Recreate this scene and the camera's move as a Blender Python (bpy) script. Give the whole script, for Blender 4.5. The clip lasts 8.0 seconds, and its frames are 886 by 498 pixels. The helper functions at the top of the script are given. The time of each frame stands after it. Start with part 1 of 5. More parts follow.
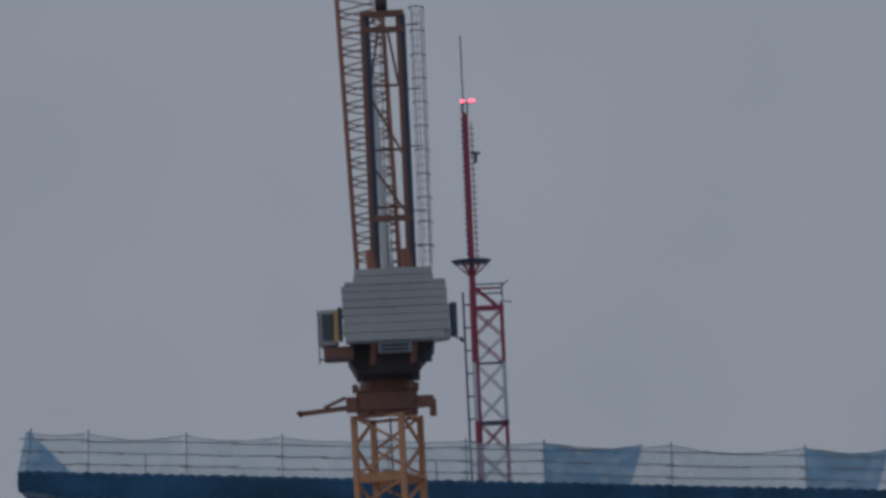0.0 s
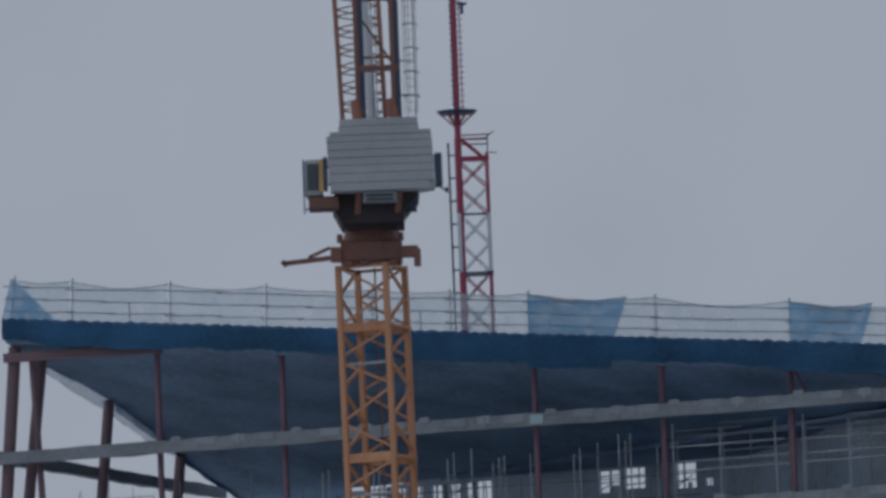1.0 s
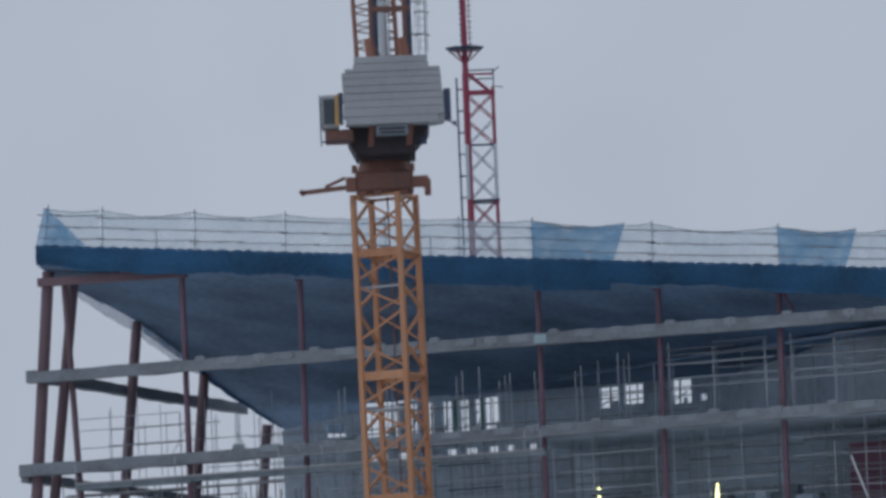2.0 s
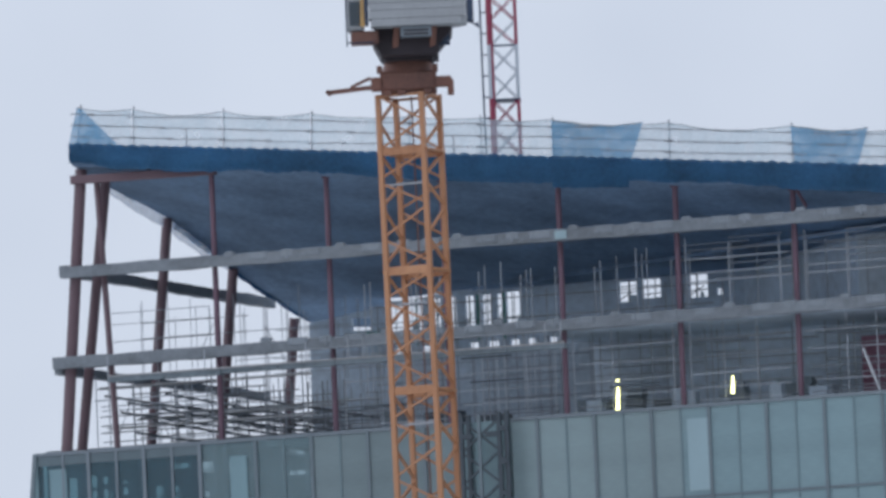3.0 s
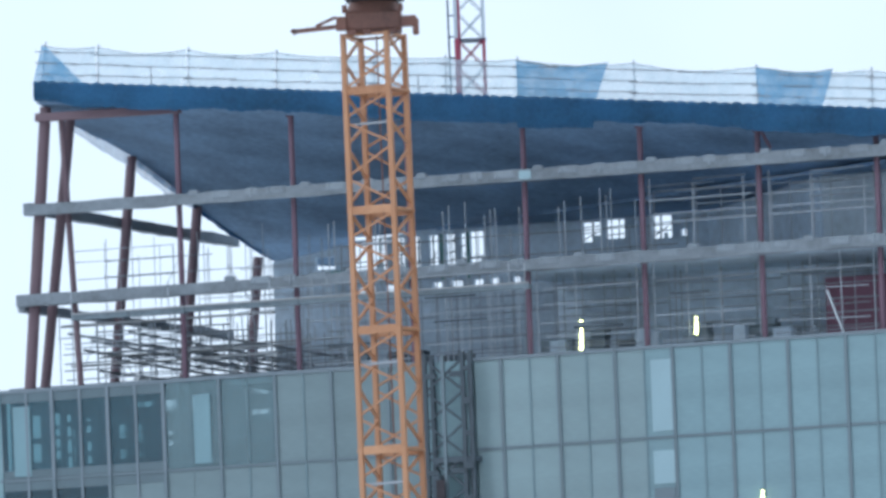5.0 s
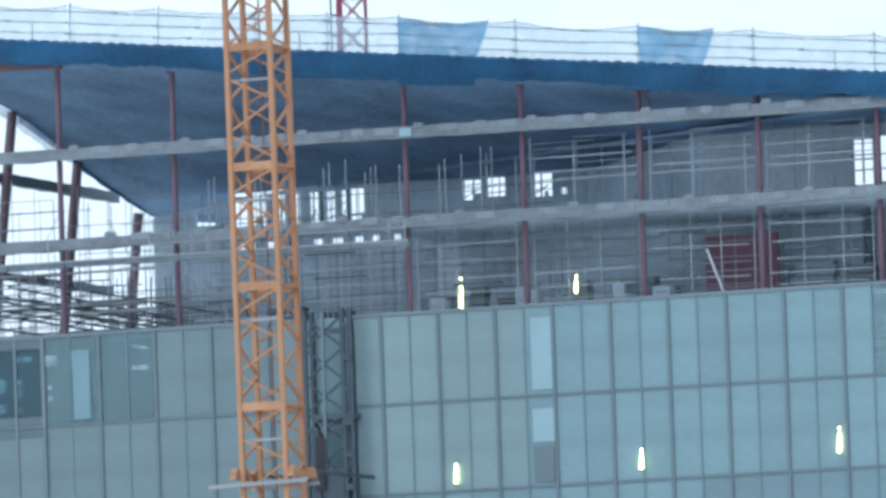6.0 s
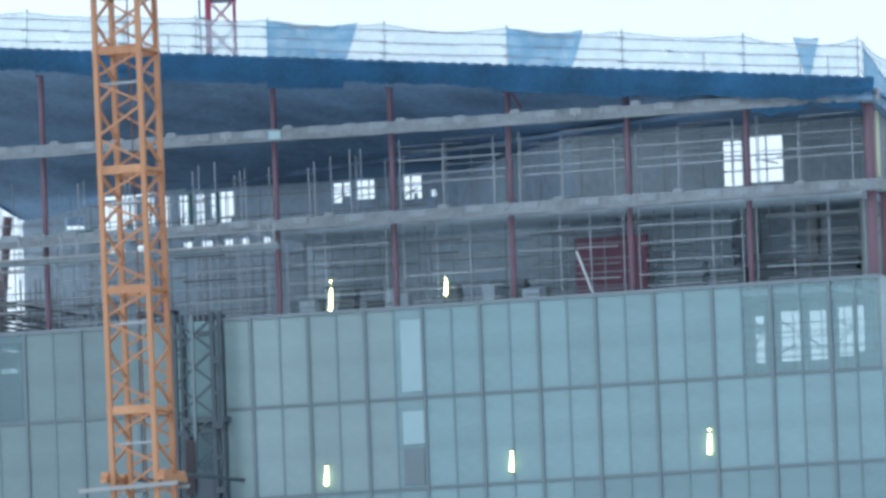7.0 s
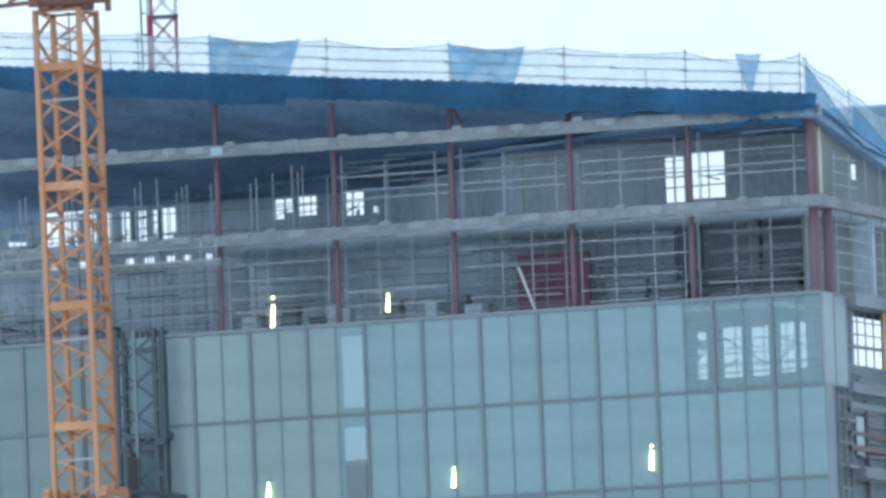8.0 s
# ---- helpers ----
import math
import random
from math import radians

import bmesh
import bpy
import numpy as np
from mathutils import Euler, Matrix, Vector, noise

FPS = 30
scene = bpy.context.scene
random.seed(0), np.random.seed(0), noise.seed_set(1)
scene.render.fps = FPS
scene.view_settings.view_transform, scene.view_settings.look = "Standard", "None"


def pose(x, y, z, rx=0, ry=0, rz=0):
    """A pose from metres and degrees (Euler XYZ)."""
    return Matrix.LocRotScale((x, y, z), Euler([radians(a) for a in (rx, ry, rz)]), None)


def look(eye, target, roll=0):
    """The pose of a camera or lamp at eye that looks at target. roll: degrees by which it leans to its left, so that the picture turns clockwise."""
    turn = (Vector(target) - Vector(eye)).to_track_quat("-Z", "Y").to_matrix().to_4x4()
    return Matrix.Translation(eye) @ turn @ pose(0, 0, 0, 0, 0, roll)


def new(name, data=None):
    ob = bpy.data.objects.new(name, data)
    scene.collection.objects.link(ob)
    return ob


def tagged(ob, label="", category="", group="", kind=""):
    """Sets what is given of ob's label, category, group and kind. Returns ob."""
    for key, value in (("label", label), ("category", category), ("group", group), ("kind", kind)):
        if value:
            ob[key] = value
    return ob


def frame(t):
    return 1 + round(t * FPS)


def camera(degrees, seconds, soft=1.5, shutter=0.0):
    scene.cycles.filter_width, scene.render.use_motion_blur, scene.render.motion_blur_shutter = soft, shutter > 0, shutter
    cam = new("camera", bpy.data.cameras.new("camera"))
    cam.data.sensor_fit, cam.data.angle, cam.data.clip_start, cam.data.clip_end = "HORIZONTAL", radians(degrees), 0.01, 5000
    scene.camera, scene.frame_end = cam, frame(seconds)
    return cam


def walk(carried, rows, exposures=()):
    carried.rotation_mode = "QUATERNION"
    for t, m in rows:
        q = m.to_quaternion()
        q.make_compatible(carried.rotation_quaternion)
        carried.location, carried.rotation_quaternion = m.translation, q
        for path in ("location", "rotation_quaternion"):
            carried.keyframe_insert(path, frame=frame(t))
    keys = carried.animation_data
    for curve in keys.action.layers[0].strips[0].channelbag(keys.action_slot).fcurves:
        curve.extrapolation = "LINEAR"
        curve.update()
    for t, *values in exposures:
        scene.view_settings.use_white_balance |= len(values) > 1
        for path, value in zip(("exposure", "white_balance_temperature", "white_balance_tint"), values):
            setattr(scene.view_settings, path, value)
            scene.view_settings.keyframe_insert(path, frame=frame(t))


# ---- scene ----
cam = camera(3.8028, 8.0, soft=3.4)
ROWS = [  # seconds, eye x, y, z, pitch, roll, yaw
    (0, 187.452, -543.630, 5.920, 6.4593, 2.6180, 22.033),
    (0.2, 187.452, -543.630, 5.920, 6.4820, 2.6266, 21.946),
    (0.4, 187.452, -543.630, 5.920, 6.3920, 2.4521, 21.887),
    (0.5, 187.452, -543.630, 5.920, 6.2975, 2.4501, 21.907),
    (0.6, 187.452, -543.630, 5.920, 6.1541, 2.4468, 21.940),
    (0.7, 187.452, -543.630, 5.920, 6.0438, 2.2339, 21.936),
    (0.8, 187.452, -543.630, 5.920, 5.9320, 2.2313, 21.962),
    (0.9, 187.452, -543.630, 5.920, 5.8850, 2.2307, 21.968),
    (1, 187.452, -543.630, 5.920, 5.8130, 2.2347, 21.927),
    (1.1, 187.962, -544.906, 5.807, 5.7675, 2.2354, 21.904),
    (1.2, 189.310, -548.274, 5.507, 5.7219, 2.2361, 21.881),
    (1.3, 190.738, -551.846, 5.189, 5.6880, 2.2546, 21.894),
    (1.4, 192.167, -555.418, 4.872, 5.6540, 2.2731, 21.906),
    (1.5, 193.596, -558.990, 4.554, 5.6200, 2.2916, 21.919),
    (1.6, 195.025, -562.562, 4.236, 5.5861, 2.3101, 21.932),
    (1.7, 196.454, -566.134, 3.919, 5.5521, 2.3287, 21.945),
    (1.8, 197.882, -569.706, 3.601, 5.5181, 2.3472, 21.958),
    (1.9, 199.311, -573.278, 3.284, 5.4842, 2.3657, 21.971),
    (2, 200.740, -576.850, 2.966, 5.4502, 2.3842, 21.983),
    (2.1, 202.169, -580.422, 2.648, 5.4163, 2.4027, 21.996),
    (2.2, 203.598, -583.994, 2.331, 5.3823, 2.4212, 22.009),
    (2.3, 205.027, -587.566, 2.013, 5.3483, 2.4397, 22.022),
    (2.4, 206.374, -590.934, 1.713, 5.3047, 2.4188, 22.032),
    (2.5, 206.884, -592.210, 1.600, 5.2611, 2.3978, 22.042),
    (3, 206.884, -592.210, 1.600, 4.9985, 2.3962, 22.082),
    (3.5, 206.884, -592.210, 1.600, 4.7240, 2.3500, 21.996),
    (4, 206.884, -592.210, 1.600, 4.7605, 2.2768, 22.060),
    (4.2, 206.884, -592.210, 1.600, 4.7922, 2.2114, 22.056),
    (5.3, 206.884, -592.210, 1.600, 4.6695, 2.1070, 21.825),
    (5.5, 206.884, -592.210, 1.600, 4.5727, 2.1283, 21.729),
    (6, 206.884, -592.210, 1.600, 4.5303, 1.8376, 21.364),
    (6.5, 206.884, -592.210, 1.600, 4.4952, 1.7264, 20.931),
    (7, 206.884, -592.210, 1.600, 4.5230, 2.0540, 20.819),
    (7.5, 206.884, -592.210, 1.600, 4.5034, 1.9409, 20.737),
    (8, 206.884, -592.210, 1.600, 4.5841, 2.0986, 20.573),
]
walk(cam, [(t, pose(x, y, z, 90 + pitch, roll, yaw)) for t, x, y, z, pitch, roll, yaw in ROWS],
     [(0.0, -1.5, 5800, 13), (0.5, -1.43, 5800, 13), (1.0, -1.13, 5750, 13), (2.5, -0.50, 5750, 13), (3.0, -0.16, 5800, 13), (3.5, 0.22, 5650, 13), (4.2, 0.26, 5550, 11), (5.5, 0.46, 5400, 4), (6.5, 0.53, 5400, 3), (8.0, 0.49, 5400, 2)])

# ---- sky and light ----
SUN_UP, SUN_TURN = radians(38), radians(218)
world = bpy.data.worlds.new("overcast_sky")
scene.world = world
world.use_nodes = True
wn, wl = world.node_tree.nodes, world.node_tree.links
sky = wn.new("ShaderNodeTexSky")
sky.sky_type, sky.sun_disc, sky.sun_elevation, sky.sun_rotation = "NISHITA", False, SUN_UP, SUN_TURN
sky_gain = wn.new("ShaderNodeMixRGB")
sky_gain.blend_type, sky_gain.inputs[0].default_value, sky_gain.inputs[2].default_value = "MULTIPLY", 1, (0.1, 0.1, 0.1, 1)
wl.new(sky.outputs[0], sky_gain.inputs[1])
cloud_noise = wn.new("ShaderNodeTexNoise")
cloud_noise.inputs["Scale"].default_value, cloud_noise.inputs["Detail"].default_value = 30, 3
cloud_ramp = wn.new("ShaderNodeValToRGB")
cloud_ramp.color_ramp.elements[0].position, cloud_ramp.color_ramp.elements[0].color = 0.25, (0.715, 0.745, 0.775, 1)
cloud_ramp.color_ramp.elements[1].position, cloud_ramp.color_ramp.elements[1].color = 0.75, (0.815, 0.84, 0.855, 1)
sky_way = wn.new("ShaderNodeTexCoord")
wl.new(sky_way.outputs["Generated"], cloud_noise.inputs["Vector"])
wl.new(cloud_noise.outputs["Fac"], cloud_ramp.inputs[0])
cover = wn.new("ShaderNodeMixRGB")
cover.inputs[0].default_value = 0.93
wl.new(sky_gain.outputs[0], cover.inputs[1])
wl.new(cloud_ramp.outputs[0], cover.inputs[2])
wl.new(cover.outputs[0], wn["Background"].inputs["Color"])
wn["Background"].inputs["Strength"].default_value = 1.0
sun = new("sun", bpy.data.lights.new("sun", "SUN"))
sun.data.energy, sun.data.angle, sun.data.color = 0.5, radians(25), (1.0, 0.96, 0.9)
sun.matrix_world = look((-260, -330, 330), (0, 0, 0))


# ---- materials ----
def material(name, colour, rough=0.6, metal=0.0, vary=0.15, grain=0.5, size=1.0, bump=0.1, per_object=0.0, stain=None, streak=1.0):
    """Two scales of noise on a base colour, a fine relief, and a shift of tone from piece to piece."""
    m = bpy.data.materials.new(name)
    m.use_nodes = True
    n, l = m.node_tree.nodes, m.node_tree.links
    b = n["Principled BSDF"]
    at = n.new("ShaderNodeTexCoord")
    big, fine = n.new("ShaderNodeTexNoise"), n.new("ShaderNodeTexNoise")
    big.inputs["Scale"].default_value, big.inputs["Detail"].default_value = 0.45 / size, 6
    fine.inputs["Scale"].default_value, fine.inputs["Detail"].default_value = 7 / size, 4
    stretch = n.new("ShaderNodeMapping")
    stretch.inputs["Scale"].default_value = (1 / streak, 1, streak)
    l.new(at.outputs["Object"], stretch.inputs["Vector"])
    for x in (big, fine):
        l.new(stretch.outputs[0], x.inputs["Vector"])
    mix = n.new("ShaderNodeMath")
    mix.operation, mix.inputs[1].default_value = "MULTIPLY_ADD", grain
    l.new(fine.outputs["Fac"], mix.inputs[0])
    l.new(big.outputs["Fac"], mix.inputs[2])
    value = mix.outputs[0]
    if per_object:
        info, add = n.new("ShaderNodeObjectInfo"), n.new("ShaderNodeMath")
        add.operation, add.inputs[1].default_value = "MULTIPLY_ADD", per_object
        l.new(info.outputs["Random"], add.inputs[0])
        l.new(value, add.inputs[2])
        value = add.outputs[0]
    ramp = n.new("ShaderNodeValToRGB")
    low, high = ramp.color_ramp.elements
    low.position, high.position = 0.45, 1.05 if not per_object else 1.0
    low.color = (*((stain or [c * (1 - vary) for c in colour])), 1)
    high.color = (*[min(1, c * (1 + vary)) for c in colour], 1)
    l.new(value, ramp.inputs[0])
    l.new(ramp.outputs[0], b.inputs["Base Color"])
    b.inputs["Roughness"].default_value, b.inputs["Metallic"].default_value = rough, metal
    if bump:
        r = n.new("ShaderNodeBump")
        r.inputs["Strength"].default_value, r.inputs["Distance"].default_value = bump, 0.03
        l.new(fine.outputs["Fac"], r.inputs["Height"])
        l.new(r.outputs[0], b.inputs["Normal"])
    return m


def see_through(m, share, holes=None, tint=(1, 1, 1)):
    """Lets part of the light straight through: netting and clear glass."""
    n, l = m.node_tree.nodes, m.node_tree.links
    mix, clear = n.new("ShaderNodeMixShader"), n.new("ShaderNodeBsdfTransparent")
    mix.inputs[0].default_value = share
    clear.inputs["Color"].default_value = (*tint, 1)
    l.new(n["Principled BSDF"].outputs[0], mix.inputs[1])
    l.new(clear.outputs[0], mix.inputs[2])
    if holes:
        knots, ramp = n.new("ShaderNodeTexNoise"), n.new("ShaderNodeMapRange")
        knots.inputs["Scale"].default_value, knots.inputs["Detail"].default_value = holes, 5
        at = n.new("ShaderNodeTexCoord")
        l.new(at.outputs["Object"], knots.inputs["Vector"])
        ramp.inputs["From Min"].default_value, ramp.inputs["From Max"].default_value = 0.3, 0.7
        ramp.inputs["To Min"].default_value, ramp.inputs["To Max"].default_value = share - 0.12, share + 0.12
        l.new(knots.outputs["Fac"], ramp.inputs["Value"])
        l.new(ramp.outputs[0], mix.inputs[0])
    l.new(mix.outputs[0], n["Material Output"].inputs["Surface"])
    return m


M_GROUND = material("site_ground", (0.62, 0.62, 0.61), 0.95, size=8, vary=0.3)
M_CONCRETE = material("grey_concrete", (0.20, 0.222, 0.245), 0.9, vary=0.35, size=1.6, bump=0.4, per_object=0.1)
M_WALL = material("cement_render_wall", (0.55, 0.635, 0.715), 0.95, vary=0.35, size=3, bump=0.3)
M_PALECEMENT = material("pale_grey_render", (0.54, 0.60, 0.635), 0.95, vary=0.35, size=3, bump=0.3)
M_CLAMP = material("cast_clamp_plates", (0.205, 0.23, 0.255), 0.9, vary=0.35, bump=0.3, per_object=0.2)
M_PALESTRIP = material("pale_yellowish_board", (0.50, 0.50, 0.38), 0.6, vary=0.15, bump=0.05)
M_HALFBAR = material("film_covered_mullion", (0.168, 0.235, 0.26), 0.45, vary=0.12, bump=0, per_object=0.15)
M_FILMDIM = material("dim_film_on_glass", (0.165, 0.238, 0.263), 0.32, vary=0.16, grain=0.5, streak=2.5, size=1.5, bump=0.05, per_object=0.22)
M_SPANDREL = material("dull_spandrel_glass", (0.115, 0.155, 0.175), 0.35, vary=0.15, bump=0, per_object=0.15)
M_CEMENT = material("grey_cement", (0.33, 0.39, 0.45), 0.95, vary=0.35, size=2, bump=0.3)
M_RENDER = material("weathered_cement_render", (0.22, 0.245, 0.255), 0.95, vary=0.3, size=2, bump=0.3)
M_DECK = material("dark_roof_deck", (0.185, 0.275, 0.40), 0.85, vary=0.5, size=2.2, bump=0.3)
M_REDSTEEL = material("red_primer_steel", (0.14, 0.083, 0.113), 0.6, vary=0.25, bump=0.1, per_object=0.15)
M_BROWNSTEEL = material("dull_red_brown_steel", (0.145, 0.095, 0.11), 0.65, vary=0.25, bump=0.1, per_object=0.15)
M_TUBE = material("galvanised_tube", (0.37, 0.40, 0.435), 0.55, 0.2, vary=0.2, bump=0, per_object=0.25)
M_DARKTUBE = material("weathered_tube", (0.20, 0.215, 0.235), 0.6, 0.2, vary=0.25, bump=0, per_object=0.3)
M_PLANK = material("scaffold_plank", (0.29, 0.295, 0.30), 0.85, vary=0.3, bump=0.2, per_object=0.2)
M_TARP = material("blue_tarpaulin", (0.038, 0.14, 0.275), 0.65, vary=0.4, size=1.2, bump=0.5)
M_NET = see_through(material("blue_netting", (0.43, 0.56, 0.64), 0.9, vary=0.12, bump=0), 0.53, 1.5)
M_NETTHICK = see_through(material("doubled_blue_netting", (0.14, 0.33, 0.52), 0.9, vary=0.15, bump=0), 0.30, 1.5)
M_NETWHITE = see_through(material("pale_netting", (0.50, 0.58, 0.70), 0.9, vary=0.15, bump=0), 0.45, 1.5)
M_FILM = material("glass_with_protective_film", (0.2, 0.292, 0.318), 0.32, vary=0.16, grain=0.5, streak=2.5, size=1.5, bump=0.05, per_object=0.22)
M_FILMGREY = material("greyish_film_on_glass", (0.235, 0.31, 0.325), 0.4, vary=0.13, grain=0.5, streak=2.5, size=1.5, bump=0.05, per_object=0.2)
M_WHITEPANEL = material("white_infill_board", (0.33, 0.45, 0.49), 0.5, vary=0.06, bump=0.05)
M_CLEAR = see_through(material("clear_glass", (0.075, 0.115, 0.14), 0.12, vary=0.2, bump=0, per_object=0.15), 0.5, None, (0.6, 0.82, 0.86))
M_RETURN = see_through(material("pale_glass_of_the_return", (0.36, 0.46, 0.49), 0.3, vary=0.1, bump=0), 0.4, None, (0.95, 1.0, 1.0))
M_TEALBOARD = material("teal_grey_board", (0.20, 0.31, 0.345), 0.5, vary=0.1, bump=0.05)
M_HAZYGLASS = see_through(material("dusty_clear_glass", (0.31, 0.43, 0.465), 0.25, vary=0.1, bump=0, per_object=0.1), 0.58, None, (0.95, 1.0, 1.0))
M_DUSTY = see_through(material("dusty_glass_pane", (0.21, 0.285, 0.305), 0.25, vary=0.12, bump=0, per_object=0.1), 0.5, None, (0.85, 0.97, 1.0))
# opaque panes; the darkness of the rooms behind is put into the colour
M_DIMGLASS = material("opaque_glass_in_dim_room_tone", (0.165, 0.217, 0.23), 0.3, vary=0.18, grain=0.5, streak=2.5, size=1.5, bump=0.05, per_object=0.22)
M_HOIST = material("slate_painted_steel", (0.06, 0.078, 0.095), 0.6, vary=0.2, bump=0)
M_MULLION = material("slate_aluminium", (0.17, 0.21, 0.235), 0.45, 0.3, vary=0.12, bump=0)
M_PALEMULLION = material("pale_aluminium", (0.20, 0.235, 0.265), 0.45, 0.2, vary=0.12, bump=0)
# bare grey with the shade of unlit rooms put into the colour
M_INSIDE = material("shade_toned_bare_surface", (0.17, 0.205, 0.23), 0.95, vary=0.4, size=2)
M_CRANE = material("orange_crane_paint", (0.46, 0.24, 0.125), 0.5, vary=0.22, size=1.2, bump=0.1, per_object=0.12, stain=(0.30, 0.12, 0.05))
M_CRANEDARK = material("dull_brown_crane_paint", (0.19, 0.085, 0.06), 0.6, vary=0.3, size=1.0, bump=0.15, stain=(0.10, 0.055, 0.045))
# the crane's orange as it looks in shade, put into the paint colour
M_CRANERED = material("shaded_orange_crane_paint", (0.30, 0.135, 0.09), 0.6, vary=0.3, size=1.0, bump=0.1, stain=(0.17, 0.075, 0.055))
M_NAVY = material("dark_blue_steel", (0.032, 0.052, 0.095), 0.5, vary=0.3, bump=0)
M_MACHINE = material("blackened_machinery", (0.032, 0.025, 0.03), 0.7, vary=0.4, bump=0.2)
M_WEIGHT = material("grey_ballast_concrete", (0.335, 0.35, 0.365), 0.85, vary=0.15, size=1.2, bump=0.2, per_object=0.12)
M_YELLOW = material("yellow_paint", (0.58, 0.36, 0.13), 0.45, vary=0.15, bump=0)
M_MASTRED = material("aviation_red_paint", (0.29, 0.04, 0.075), 0.5, vary=0.2, bump=0, per_object=0.1)
M_MASTWHITE = material("aviation_white_paint", (0.52, 0.55, 0.58), 0.5, vary=0.12, bump=0)
M_REDBOARD = material("red_hoarding", (0.175, 0.08, 0.115), 0.7, vary=0.2, bump=0.1)
M_GREEN = material("green_sheet", (0.05, 0.22, 0.17), 0.7, vary=0.2)


def glowing(name, colour, strength):
    m = bpy.data.materials.new(name)
    m.use_nodes = True
    b = m.node_tree.nodes["Principled BSDF"]
    b.inputs["Base Color"].default_value = (*colour, 1)
    b.inputs["Emission Color"].default_value = (*colour, 1)
    b.inputs["Emission Strength"].default_value = strength
    return m


M_TUBELIGHT = glowing("lit_work_lamp", (1.0, 0.92, 0.36), 5.0)
M_WARNLIGHT = glowing("red_warning_light", (1.0, 0.10, 0.14), 9.0)


# ---- builders ----
def thing(name, at=(0, 0, 0), label="", category="", group="", kind=""):
    ob = new(name)
    ob.location = at
    return tagged(ob, label, category, group, kind)


def part(name, bm, mat, parent=None, label=""):
    """Links a bmesh in world coordinates as one mesh object, under a thing or a part if one is given."""
    data = bpy.data.meshes.new(name)
    bm.to_mesh(data)
    bm.free()
    data.materials.append(mat)
    ob = new(name, data)
    under(ob, parent)
    return tagged(ob, label)


def world_of(ob):
    m = ob.matrix_basis.copy()
    return m if ob.parent is None else world_of(ob.parent) @ ob.matrix_parent_inverse @ m


def under(ob, parent):
    if parent is not None:
        ob.parent = parent
        ob.matrix_parent_inverse = world_of(parent).inverted()


def box(bm, lo, hi, bevel=0.0):
    c = [(a + b) / 2 for a, b in zip(lo, hi)]
    d = [abs(b - a) for a, b in zip(lo, hi)]
    made = bmesh.ops.create_cube(bm, size=1, matrix=Matrix.Translation(c) @ Matrix.Diagonal((*d, 1)))
    if bevel:
        edges = {e for v in made["verts"] for e in v.link_edges}
        bmesh.ops.bevel(bm, geom=list(edges), offset=bevel, segments=1, affect="EDGES")
    return made


def solid(lo, hi, bevel=0.0):
    bm = bmesh.new()
    box(bm, lo, hi, bevel)
    return bm


def along(p, q):
    """The pose that puts a unit bar, standing on its foot, from p to q."""
    p, q = Vector(p), Vector(q)
    d = q - p
    return Matrix.Translation(p) @ d.to_track_quat("Z", "Y").to_matrix().to_4x4(), d.length


def unit_bar(name, mat, sides):
    bm = bmesh.new()
    if sides == 4:
        box(bm, (-1, -1, 0), (1, 1, 1))
    else:
        bmesh.ops.create_cone(bm, cap_ends=True, segments=sides, radius1=1, radius2=1, depth=1, matrix=Matrix.Translation((0, 0, 0.5)))
    data = bpy.data.meshes.new(name)
    bm.to_mesh(data)
    bm.free()
    for f in data.polygons:
        f.use_smooth = sides > 6 and len(f.vertices) == 4
    data.materials.append(mat)
    return data


BARS = {}


def bar(name, p, q, r, mat, parent=None, sides=6, r2=None, label=""):
    """A straight tube (or a square bar, sides=4) from p to q."""
    key = (mat.name, sides)
    if key not in BARS:
        BARS[key] = unit_bar(name, mat, sides)
    ob = new(name, BARS[key])
    m, length = along(p, q)
    ob.matrix_basis = m @ Matrix.Diagonal((r, r2 or r, length, 1))
    under(ob, parent)
    return tagged(ob, label)


def beam(bm, p, q, w, h):
    m, length = along(p, q)
    bmesh.ops.create_cube(bm, size=1, matrix=m @ Matrix.Diagonal((w, h, length, 1)) @ Matrix.Translation((0, 0, 0.5)))


def sheet(name, rows, mat, parent=None, label="", thick=0.0):
    """A cloth from rows of points."""
    bm = bmesh.new()
    grid = [[bm.verts.new(p) for p in row] for row in rows]
    for a, b in zip(grid, grid[1:]):
        for i in range(len(a) - 1):
            bm.faces.new((a[i], a[i + 1], b[i + 1], b[i]))
    if thick:
        bmesh.ops.solidify(bm, geom=bm.faces[:], thickness=thick)
    ob = part(name, bm, mat, parent, label)
    for f in ob.data.polygons:
        f.use_smooth = True
    return ob


def pierced(name, x0, x1, z0, z1, y0, y1, holes, mat, top=None, kind="structure"):
    """A wall along x with real openings (xa, xb, za, zb). top(x): the height of a sloping head."""
    bm = bmesh.new()
    xs = sorted({x0, x1, *[h[0] for h in holes], *[h[1] for h in holes]})
    for a, b in zip(xs, xs[1:]):
        gaps = sorted((h[2], h[3]) for h in holes if h[0] <= a + 1e-4 and h[1] >= b - 1e-4)
        z = z0
        for lo, hi in [*gaps, (None, None)]:
            end = lo if lo is not None else z1
            if end > z + 1e-3:
                made = box(bm, (a, y0, z), (b, y1, end))
                if top and lo is None:
                    for v in made["verts"]:
                        if v.co.z > end - 1e-3:
                            v.co.z = top(v.co.x)
            z = hi if hi is not None else z
    return part(name, bm, mat)


# ---- the building's measures ----
PITCH, STOREY = 2.93, 4.33
TOP = 49.05                       # head of the glazing
LEFT, RIGHT = -52.65, 5.42        # ends of the front
ROWS_Z = [TOP - STOREY * i for i in range(12)]


